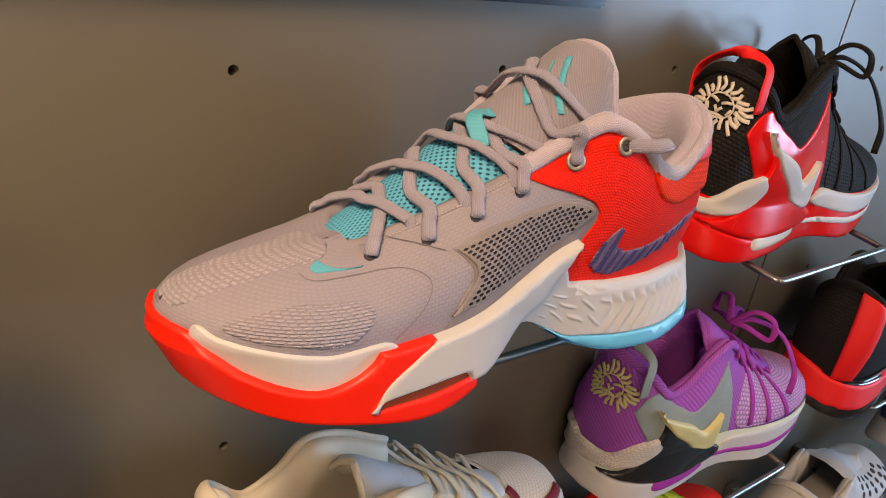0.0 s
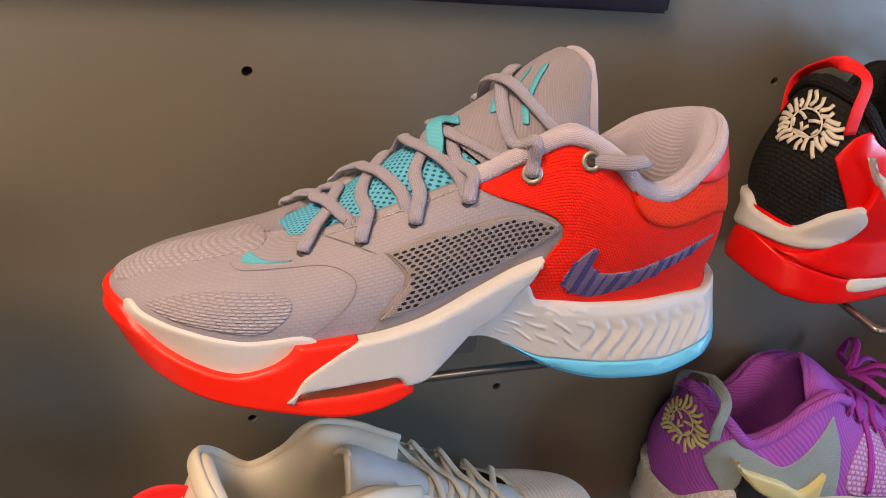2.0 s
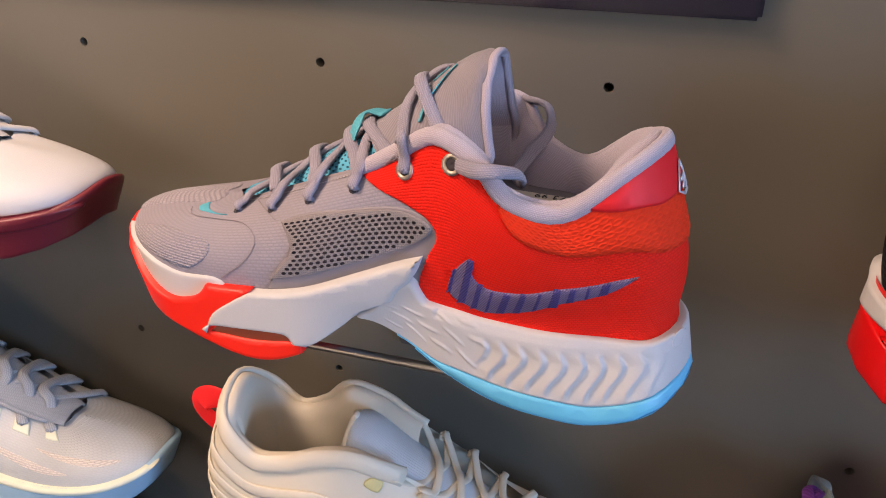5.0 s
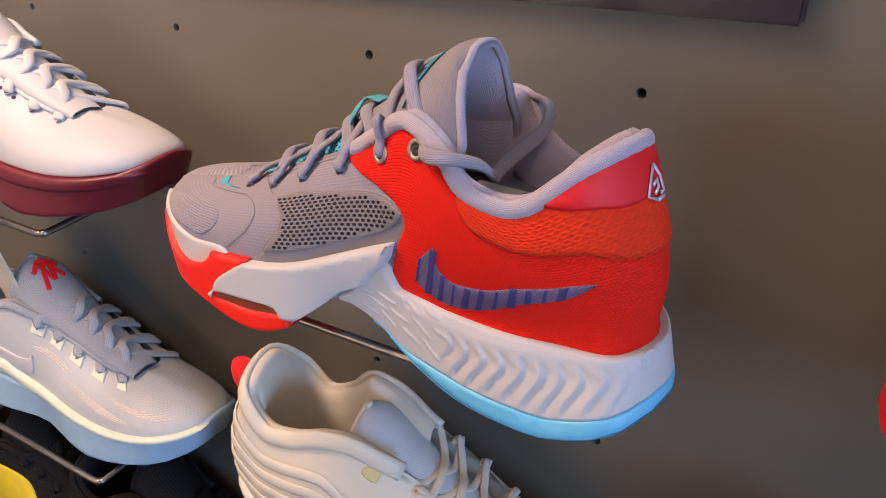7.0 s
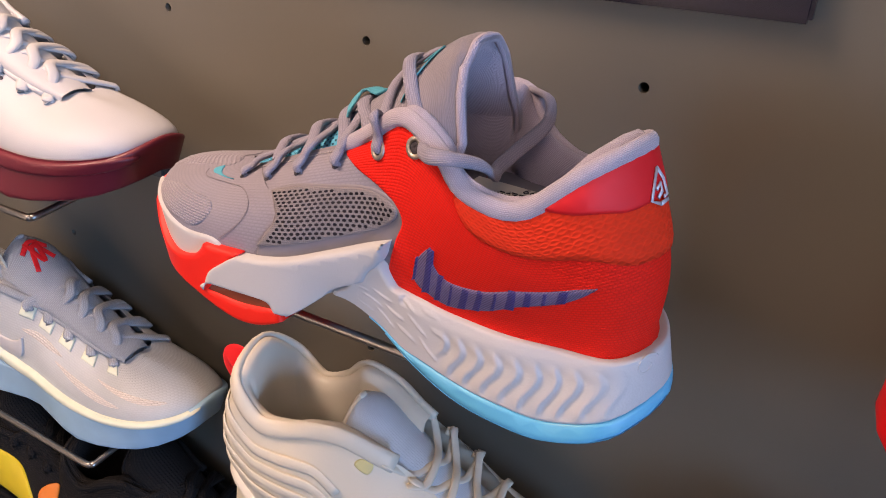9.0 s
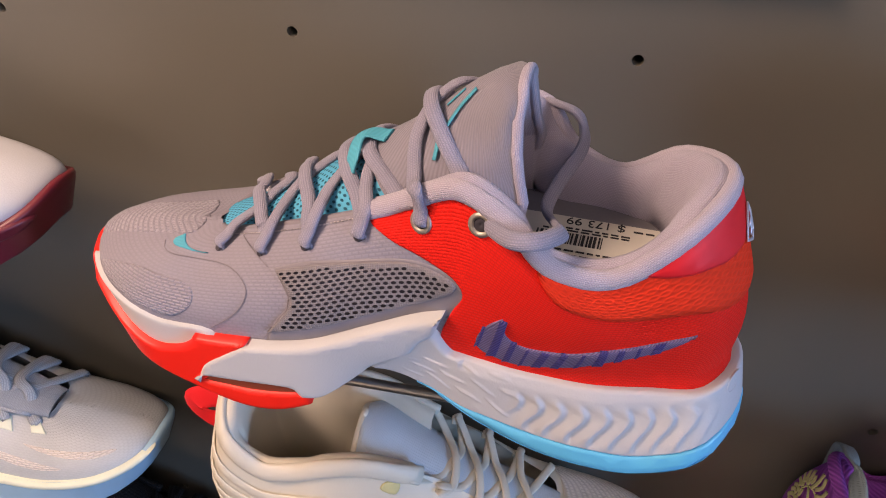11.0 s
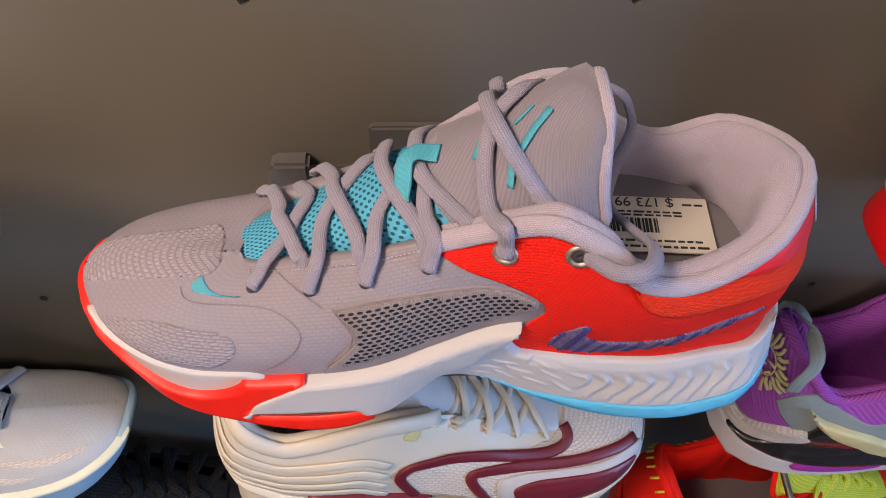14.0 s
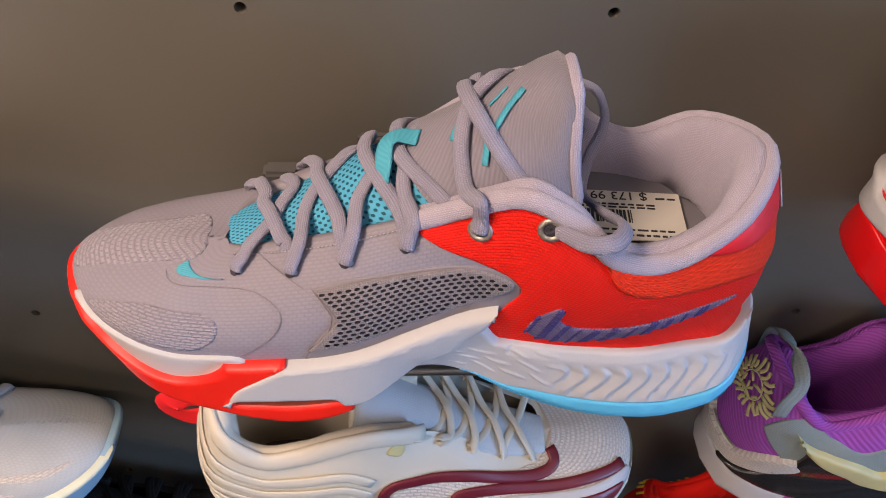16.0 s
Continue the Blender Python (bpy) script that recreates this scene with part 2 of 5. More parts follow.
def sweep(name, path, up, width, height, mat, parent=None, label="", sides=10, closed=False, power=1.0, wave=0.0):
    """An oval cord along the path; up gives the direction of its thin side at each place."""
    path = np.asarray(path, float)
    n = len(path)
    up = np.broadcast_to(np.asarray(up, float), (n, 3))
    t = np.roll(path, -1, 0) - np.roll(path, 1, 0)
    if not closed:
        t[0], t[-1] = path[1] - path[0], path[-1] - path[-2]
    t /= np.linalg.norm(t, axis=1)[:, None] + 1e-12
    side = np.cross(t, up)
    side /= np.linalg.norm(side, axis=1)[:, None] + 1e-12
    nor = np.cross(side, t)
    length = np.concatenate([[0], np.cumsum(np.linalg.norm(np.diff(path, axis=0), axis=1))])
    verts, uv = [], []
    for j in range(n):
        grow = 1 + wave * math.sin(length[j] * 900)
        for i in range(sides):
            a = 2 * math.pi * i / sides
            c, s = math.cos(a), math.sin(a)
            c, s = math.copysign(abs(c) ** power, c), math.copysign(abs(s) ** power, s)
            verts.append(path[j] + side[j] * c * width / 2 * grow + nor[j] * s * height / 2)
            uv.append((length[j], i / sides * 2 * (width + height) * .8))
    faces = []
    for j in range(n if closed else n - 1):
        a, b = j * sides, (j + 1) % n * sides
        faces += [(a + i, a + (i + 1) % sides, b + (i + 1) % sides, b + i) for i in range(sides)]
    if not closed:
        faces += [tuple(range(sides)), tuple(range((n - 1) * sides, n * sides))]
    return mesh_object(name, verts, faces, mat, parent, label, uv)


def grid(name, p, mat, parent=None, label="", uv=None, closed=False):
    """A sheet through an array of places (rows, columns, 3); closed joins the last row to the first."""
    p = np.asarray(p, float)
    a, b = p.shape[:2]
    q = np.arange(a * b).reshape(a, b)
    r = np.concatenate([q, q[:1]]) if closed else q
    faces = np.stack([r[:-1, :-1], r[1:, :-1], r[1:, 1:], r[:-1, 1:]], -1).reshape(-1, 4)
    if uv is None:
        du = np.concatenate([[0], np.cumsum(np.linalg.norm(np.diff(p, axis=0), axis=2).mean(1))])
        dv = np.concatenate([[0], np.cumsum(np.linalg.norm(np.diff(p, axis=1), axis=2).mean(0))])
        uv = np.stack(np.meshgrid(du, dv, indexing="ij"), -1)
    return mesh_object(name, p.reshape(-1, 3), faces, mat, parent, label, uv.reshape(-1, 2))


def smooth_loop(points, n=7):
    """A closed smooth outline; a point with a third value is a corner."""
    c = [len(p) > 2 for p in points]
    p = np.array([q[:2] for q in points], float)
    k = len(p)
    out = []
    for i in range(k):
        a, b = p[i], p[(i + 1) % k]
        ta = (b - p[i - 1]) / 2 if not c[i] else (b - a) * .6
        tb = (p[(i + 2) % k] - a) / 2 if not c[(i + 1) % k] else (b - a) * .6
        for f in np.arange(n) / n:
            out.append((2 * f ** 3 - 3 * f * f + 1) * a + (f ** 3 - 2 * f * f + f) * ta + (3 * f * f - 2 * f ** 3) * b + (f ** 3 - f * f) * tb)
    return np.array(out)


def inside(loop, q):
    x, y = q[:, 0][:, None], q[:, 1][:, None]
    a, b = loop, np.roll(loop, -1, 0)
    cross = ((a[:, 1] > y) != (b[:, 1] > y)) & (x < (b[:, 0] - a[:, 0]) * (y - a[:, 1]) / (b[:, 1] - a[:, 1] + 1e-15) + a[:, 0])
    return cross.sum(1) % 2 == 1


MS, MW = .0225, .055    # metres of one step of s and of w, about


def patch(name, last, outline, mat, parent, h=.001, edge=.0008, base=0.0, step=(.22, .08), hfun=None, label="", holes=None, loop=None):
    """A panel of thickness h laid on the chart of a last, with a rounded edge."""
    loop = smooth_loop(outline) if loop is None else loop
    unit = np.array([MS, MW])
    m = loop * unit
    t = np.roll(m, -1, 0) - np.roll(m, 1, 0)
    t /= np.linalg.norm(t, axis=1)[:, None] + 1e-12
    turn = np.sum(m[:, 0] * np.roll(m[:, 1], -1) - m[:, 1] * np.roll(m[:, 0], -1))
    nin = np.stack([-t[:, 1], t[:, 0]], 1) * (1 if turn > 0 else -1)
    ring = m + nin * edge
    lo, hi = ring.min(0), ring.max(0)
    gx, gy = np.meshgrid(np.arange(lo[0], hi[0], step[0] * MS), np.arange(lo[1], hi[1], step[1] * MW), indexing="ij")
    q = np.stack([gx.ravel(), gy.ravel()], 1)
    q = q[inside(ring, q)]
    if len(q):
        near = np.array([np.min(np.hypot(*(ring - a).T)) for a in q])
        q = q[near > .35 * min(step[0] * MS, step[1] * MW)]
    pts, n = [*ring, *q], len(ring)
    edges = [(i, (i + 1) % n) for i in range(n)]
    cut = []
    for centre, rx, ry in holes or ():
        first = len(pts)
        pts += [(centre[0] + rx * math.cos(a), centre[1] + ry * math.sin(a)) for a in np.arange(8) * math.pi / 4]
        edges += [(first + i, first + (i + 1) % 8) for i in range(8)]
        cut.append((centre[0], centre[1], rx, ry))
    v2, _, faces, *_ = delaunay_2d_cdt([Vector((float(a[0]), float(a[1]))) for a in pts], edges, [list(range(n))], 1, 1e-9)
    v2 = np.array([tuple(a) for a in v2])
    if cut:
        cut = np.array(cut)
        mid = np.array([v2[list(f)].mean(0) for f in faces])
        gone = ((((mid[:, None, 0] - cut[:, 0]) / cut[:, 2]) ** 2 + ((mid[:, None, 1] - cut[:, 1]) / cut[:, 3]) ** 2) < 1).any(1)
        faces = [f for f, g in zip(faces, gone) if not g]
    s, w = v2[:, 0] / MS, v2[:, 1] / MW
    p, nn = last.skin(s, w)
    top = np.full(len(v2), base + h)
    if hfun is not None:
        top = top + hfun(s, w)
    verts = p + nn * top[:, None]
    po, no = last.skin(loop[:, 0], loop[:, 1])
    k = len(verts)
    lip = np.full((len(loop), 1), h * .8) if hfun is None else np.maximum(.0003, h + hfun(loop[:, 0], loop[:, 1])).reshape(-1, 1) * .8
    verts = np.concatenate([verts, po + no * (base + lip), po + no * (base - .0012)])
    faces = [tuple(f) for f in faces]
    near = [int(np.argmin(np.hypot(*(v2 - a).T))) for a in ring]
    for i in range(n):
        j = (i + 1) % n
        if near[i] != near[j]:
            faces.append((near[i], near[j], k + j, k + i))
        faces.append((k + i, k + j, k + n + j, k + n + i))
    uv = np.concatenate([v2, m, m])
    return mesh_object(name, verts, faces, mat, parent, label, uv)


def mirrored(outline):
    """The same outline on both sides of the heel (s = 13), from its outer half."""
    return list(outline) + [(26 - p[0], *p[1:]) for p in reversed(outline)]


def mirrored_toe(outline):
    return list(outline) + [(-p[0], *p[1:]) for p in reversed(outline)]


def along(last, s, w, up=0.0):
    p, n = last.skin(np.asarray(s, float), np.asarray(w, float))
    return p + n * up


def ring_part(name, centre, normal, outer, inner, thick, mat, parent, label="", sides=20):
    """A flat turned ring with a rounded face."""
    z = Vector(normal).normalized()
    m = Matrix.Translation(Vector(centre)) @ z.to_track_quat("Z", "Y").to_matrix().to_4x4()
    prof = [(outer, 0), (outer, thick * .7), ((outer + inner) / 2, thick), (inner, thick * .7), (inner, -thick)]
    verts = [m @ Vector((r * math.cos(a), r * math.sin(a), h)) for a in np.arange(sides) * 2 * math.pi / sides for r, h in prof]
    k = len(prof)
    faces = [(i * k + j, i * k + j + 1, (i + 1) % sides * k + j + 1, (i + 1) % sides * k + j) for i in range(sides) for j in range(k - 1)]
    return mesh_object(name, verts, faces, mat, parent, label)
# ---------------------------------------------------------------- shoe lasts
# A last is one chart (s, w) over a whole shoe: s runs 0..13 from the toe along the outer side to the
# heel and 13..26 back along the inner side; w is -1 at the ground, 0 where upper and sole meet, 1 at the rim.
GROUND = [(.021, 0, .027), (.027, .022, .021), (.045, .039, .013), (.072, .046, .007), (.103, .048, .003), (.128, .045, .012),
          (.155, .039, .032), (.180, .039, .022), (.202, .043, .010), (.225, .046, .003), (.247, .046, .002), (.268, .042, .003),
          (.288, .030, .013), (.297, 0, .025)]
BITE = [(.013, 0, .050), (.019, .025, .046), (.040, .0415, .042), (.070, .0465, .039), (.102, .0455, .039), (.130, .0430, .040),
        (.155, .041, .043), (.180, .0405, .044), (.205, .041, .045), (.225, .041, .045), (.247, .040, .045), (.267, .036, .046),
        (.285, .026, .047), (.2945, 0, .051)]
RIM = [(.079, 0, .075), (.080, .006, .0735), (.083, .0115, .072), (.092, .0120, .0725), (.110, .0130, .080), (.131, .0145, .0925),
       (.152, .0170, .105), (.171, .027, .117), (.190, .034, .125), (.213, .0375, .116), (.230, .0385, .103), (.252, .0395, .098),
       (.272, .0335, .115), (.281, 0, .121)]

FLAT_GROUND = [(x, h, z if i < 5 else (.006, .008, .007, .005, .004, .003, .004, .008, .014)[i - 5]) for i, (x, h, z) in enumerate(GROUND)]

# the lilac shoe's own lines
HERO_GROUND = [(0.0176, 0.0000, 0.0244), (0.0272, 0.0238, 0.0214), (0.0474, 0.0396, 0.0150), (0.0744, 0.0439, 0.0084), (0.1037, 0.0442, 0.0044),
    (0.1282, 0.0414, 0.0119), (0.1545, 0.0349, 0.0322), (0.1789, 0.0342, 0.0229), (0.2004, 0.0375, 0.0116), (0.2234, 0.0411, 0.0045),
    (0.2459, 0.0433, 0.0031), (0.2680, 0.0428, 0.0028), (0.2906, 0.0344, 0.0103), (0.3029, 0.0000, 0.0202)]
HERO_BITE = [(0.0077, 0.0000, 0.0441), (0.0196, 0.0249, 0.0430), (0.0425, 0.0400, 0.0411), (0.0719, 0.0433, 0.0390), (0.1024, 0.0422, 0.0398),
    (0.1296, 0.0402, 0.0411), (0.1545, 0.0372, 0.0439), (0.1794, 0.0361, 0.0448), (0.2039, 0.0387, 0.0457), (0.2242, 0.0387, 0.0458),
    (0.2466, 0.0377, 0.0458), (0.2672, 0.0338, 0.0465), (0.2860, 0.0253, 0.0466), (0.2968, 0.0000, 0.0491)]
HERO_RIM = [(0.0787, 0.0000, 0.0733), (0.0795, 0.0032, 0.0721), (0.0818, 0.0100, 0.0715), (0.0901, 0.0127, 0.0735), (0.1088, 0.0165, 0.0817),
    (0.1320, 0.0203, 0.0920), (0.1553, 0.0235, 0.1016), (0.1751, 0.0312, 0.1139), (0.1927, 0.0378, 0.1240), (0.2120, 0.0430, 0.1159),
    (0.2256, 0.0449, 0.1029), (0.2472, 0.0424, 0.0995), (0.2686, 0.0338, 0.1173), (0.2814, 0.0000, 0.1243)]
SWAY = (0.0079, 0.0054, 0.0028, 0.0008, 0.0002, 0.0010, -0.0001, -0.0030, -0.0031, -0.0026, -0.0017, -0.0022, 0.0007, 0.0089)
PUFF = ((0.0052, 0.0030, 0.0016, 0.0009, 0.0010, 0.0010, 0.0009, 0.0009, 0.0013, 0.0002, -0.0013, -0.0027, -0.0033, -0.0027),
        (-0.0002, -0.0011, -0.0012, -0.0008, 0.0004, 0.0014, 0.0020, 0.0026, 0.0030, 0.0018, -0.0003, -0.0030, -0.0051, -0.0057))


class Last:
    """The chart of one shoe; high stretches the rim upwards, medial lifts its inner side, side -1 mirrors it,
    sway leans its middle line to the outer side, puff swells its flanks below and above half height."""

    def __init__(self, ground=GROUND, bite=BITE, rim=RIM, high=1.0, medial=.006, side=1, sway=(0,) * 14, puff=((0,) * 14, (0,) * 14),
                 wide=(1.2, 1.4, 1.6, 1.95, 2.0, 1.8, 1.5, .95, .85, .76, .74, .72, .70, .68)):
        g, b, t = (np.array(a, float) for a in (ground, bite, rim))
        t = t.copy()
        t[:, 2] = b[:, 2] + (t[:, 2] - b[:, 2]) * high
        k = np.arange(14.0)
        toe, heel = np.clip(1 - k / 5, 0, 1), np.clip((k - 6) / 3, 0, 1)
        up = .52 - .05 * toe - .14 * heel
        mid = np.clip(1 - np.abs(k - 6.5) / 2.5, 0, 1)
        across = .50 - .12 * heel + .14 * mid
        drop = .20 + .10 * toe + .16 * heel
        dz = (t[:, 2] - b[:, 2])[:, None] * np.array([[0, 0, 1.0]])
        flat = (b - t) * np.array([1.0, 1, 0])
        out = np.stack([np.where(k < 1.5, -1.0, np.where(k > 11.5, 1.0, 0)), np.where((k > .5) & (k < 12.5), 1.0, 0), k * 0], 1)
        p1 = b + dz * up[:, None] + out * (.002 + .006 * heel + np.array(puff[0]))[:, None]
        p2 = t + flat * across[:, None] - dz * drop[:, None] + out * (.009 * heel + np.array(puff[1]))[:, None]
        wide = np.array(wide)
        rows = []
        for a, lift in ((g, 0), (b, 0), (p1, .5), (p2, 1), (t, 1)):
            outer, inner = a.copy(), a.copy()
            outer[:, 1] *= -side
            inner[:, 1] *= side * (.84 + (wide - .84) * max(0, 2 * lift - 1) * (.5 if a is p2 else 1))
            inner[:, 2] += medial * lift * (np.clip(1 - np.abs(k - 5) / 4, 0, 1) - 1.8 * np.clip(1 - np.abs(k - 11.6) / 2.6, 0, 1) * (k < 12.5))
            inner[:, 2] += lift * np.interp(k, (5, 6, 7, 8, 9, 10, 11, 12, 13), (0, -.001, -.004, -.004, .005, .001, -.002, -.002, 0))
            outer[:, 1] -= side * np.array(sway)
            inner[:, 1] -= side * np.array(sway)
            loop = np.concatenate([outer, inner[12:0:-1]])
            loop[:, 1] += side * .016 * np.clip(1 - loop[:, 0] / .12, 0, 1) ** 1.5
            rows.append(loop)
        self.rows, self.side = np.array(rows), side

    def _row(self, r, s):
        a = self.rows[r]
        i = np.floor(s).astype(int)
        f = (s - i)[:, None]
        p0, p1, p2, p3 = (a[(i + d) % 26] for d in (-1, 0, 1, 2))
        return .5 * (2 * p1 + (p2 - p0) * f + (2 * p0 - 5 * p1 + 4 * p2 - p3) * f * f + (3 * p1 - p0 - 3 * p2 + p3) * f ** 3)

    def at(self, s, w):
        s, w = np.atleast_1d(np.asarray(s, float)), np.atleast_1d(np.asarray(w, float))
        g, b, p1, p2, t = (self._row(r, s) for r in range(5))
        q = np.clip(w, 0, 1.2)[:, None]
        top = b * (1 - q) ** 3 + 3 * p1 * q * (1 - q) ** 2 + 3 * p2 * q * q * (1 - q) + t * q ** 3
        d = np.clip(-w, -.1, 1.1)[:, None]
        return np.where(w[:, None] >= 0, top, b + (g - b) * d)

    def skin(self, s, w):
        """Places and outward normals."""
        s, w = np.atleast_1d(np.asarray(s, float)), np.atleast_1d(np.asarray(w, float))
        p = self.at(s, w)
        ds, dw = self.at(s + .12, w) - self.at(s - .12, w), self.at(s, w + .10) - self.at(s, np.maximum(w - .10, -1.0))
        n = np.cross(ds, dw) * self.side
        n /= np.linalg.norm(n, axis=1)[:, None] + 1e-12
        return p, n


# ---------------------------------------------------------------- the wall and the shop round it
HOLE_X, HOLE_Z, ROW_Z = .1728, .226, 1.5


def wall_panel(name, x0, x1):
    """A laminate panel with its rows of drilled holes."""
    z0, z1, r = 0.0, 2.8, .0029
    pts = [(x0, z0), (x1, z0), (x1, z1), (x0, z1)]
    edges = [(0, 1), (1, 2), (2, 3), (3, 0)]
    centres = [(HOLE_X * i, ROW_Z + HOLE_Z * j) for i in range(-6, 9) for j in range(-4, 2) if x0 + .02 < HOLE_X * i < x1 - .02]
    loops = []
    for cx, cz in centres:
        first = len(pts)
        pts += [(cx + r * math.cos(a), cz + r * math.sin(a)) for a in np.arange(16) * math.pi / 8]
        edges += [(first + i, first + (i + 1) % 16) for i in range(16)]
    v, _, faces, *_ = delaunay_2d_cdt([Vector(p) for p in pts], edges, [[0, 1, 2, 3]], 1, 1e-9)
    xy = np.array([tuple(a) for a in v])
    c = np.array(centres)
    keep = []
    for f in faces:
        m = xy[list(f)].mean(0)
        if np.min(np.hypot(*(c - m).T)) > r * .99:
            keep.append(tuple(f))
    n = len(xy)
    verts = [(a, 0, b) for a, b in xy] + [(a, .016, b) for a, b in xy]
    faces = list(keep)
    for k in range(len(centres)):
        f = 4 + 16 * k
        faces += [(f + i, f + (i + 1) % 16, n + f + (i + 1) % 16, n + f + i) for i in range(16)]
    faces += [(i, (i + 1) % 4, n + (i + 1) % 4, n + i) for i in range(4)]
    ob = mesh_object(name, verts, faces, M["wall"], smooth=False)
    return tagged(ob, "grey-brown laminate display wall panel with drilled holes", "wall", kind="structure")


wall_panel("wall_panel_left", -2.6, .5845)
wall_panel("wall_panel_right", .5875, 3.3)
tagged(part("wall_back", box((-2.7, .016, 0), (3.4, .08, 2.8)), M["hole"]), "dark board behind the drilled panels", "wall", kind="structure")
tagged(part("floor", box((-2.7, -5, -.1), (3.4, .08, 0)), M["carpet"]), "dark shop floor", "floor", kind="structure")
# ceiling and outer walls are out of view, added to bounce and mirror light
tagged(part("ceiling", box((-2.7, -5, 2.8), (3.4, .08, 2.9)), M["plaster"]), "unseen pale ceiling added to close the room", "ceiling", kind="structure")
tagged(part("wall_west", box((-2.8, -5, 0), (-2.7, .08, 2.8)), M["plaster"]), "unseen pale wall added to close the room", "wall", kind="structure")
tagged(part("wall_south", box((-2.7, -5.1, 0), (3.4, -5, 2.8)), M["plaster"]), "unseen pale wall added to close the room", "wall", kind="structure")
bm = box((3.3, -5, 0), (3.4, -2.25, 2.8))
for lo, hi in (((3.3, -1.45, 0), (3.4, .08, 2.8)), ((3.3, -2.25, 0), (3.4, -1.45, .75)), ((3.3, -2.25, 2.3), (3.4, -1.45, 2.8))):
    box(lo, hi, bm=bm)
tagged(part("wall_east", bm, M["plaster"]), "unseen pale wall added to close the room, with a window opening", "wall", kind="structure")


# ---------------------------------------------------------------- shoe parts
def body(last, parent, upper, sole, lining, insole, a=6.0, floor_z=.034, binding=None, thick=.009, sole_up=.002, sole_top=.02):
    """Upper, sole, inside and rim of a shoe; the collar opens from s = a round the heel."""
    s = np.arange(0, 26, .2)
    w = np.linspace(sole_top - .14, 1, 20)
    S, W = np.meshgrid(s, w, indexing="ij")
    uv = np.stack([S * MS, W * MW], -1)
    grid("upper", last.at(S.ravel(), W.ravel()).reshape(*S.shape, 3), upper, parent, uv=uv, closed=True)
    w = np.linspace(-1, sole_top, 8)
    S, W = np.meshgrid(s, w, indexing="ij")
    p, n = last.skin(S.ravel(), W.ravel())
    grid("midsole", (p + n * sole_up).reshape(*S.shape, 3), sole, parent, uv=np.stack([S * MS, W * MW], -1), closed=True)
    k = np.arange(0, 13.01, .25)
    lo, hi = last.at(k, k * 0 - 1), last.at(26 - k, k * 0 - 1)
    f = np.linspace(0, 1, 7)[None, :, None]
    grid("sole_bottom", lo[:, None] * (1 - f) + hi[:, None] * f, sole, parent)
    s = np.arange(a, 26 - a + .01, .2)
    p, n = last.skin(s, s * 0 + .97)
    p = last.at(s, s * 0 + 1)
    inn = -n * np.array([1, 1, 0])
    inn /= np.linalg.norm(inn, axis=1)[:, None] + 1e-9
    rows = []
    for d, dz in ((0, -.001), (.001, .0025), (.0045, .0038), (.0085, .0015), (.0105, -.006), (.0115, -.018), (.0095, -.034)):
        rows.append(p + inn * d + np.array([0, 0, dz]))
    last_row = p + inn * .006
    last_row[:, 2] = floor_z
    rows.append(last_row)
    grid("lining", np.stack(rows, 1), lining, parent)
    if binding:
        sweep("collar_binding", p + n * .001 + np.array([0, 0, -.0005]), n, thick, .0062, binding, parent, sides=12, wave=.02)
    k = np.arange(3 if floor_z < .05 else 8.2, 12.8, .2)
    d = .02 if floor_z < .05 else .5
    lo, hi = last.at(k, k * 0 + d), last.at(26 - k, k * 0 + d)
    f = np.linspace(.06, .94, 7)[None, :, None]
    q = lo[:, None] * (1 - f) + hi[:, None] * f
    q[..., 2] = floor_z + .001
    grid("insole", q, insole, parent, "worn dark grey insole")


def knotted(knots, points, n):
    """A smooth curve through the points, which lie at the rows named in knots, at the rows 0 to n - 1."""
    k, p = np.array(knots, float), np.array(points, float)
    slope = np.diff(p, axis=0) / np.diff(k)[:, None]
    m = np.concatenate([slope[:1], (slope[:-1] + slope[1:]) / 2, slope[-1:]])
    x = np.arange(n, dtype=float)
    i = np.clip(np.searchsorted(k, x, side="right") - 1, 0, len(k) - 2)
    h = (k[i + 1] - k[i])[:, None]
    t = (x - k[i])[:, None] / h
    return ((1 + 2 * t) * (1 - t) ** 2 * p[i] + t * (1 - t) ** 2 * h * m[i] + t * t * (3 - 2 * t) * p[i + 1] + t * t * (t - 1) * h * m[i + 1])


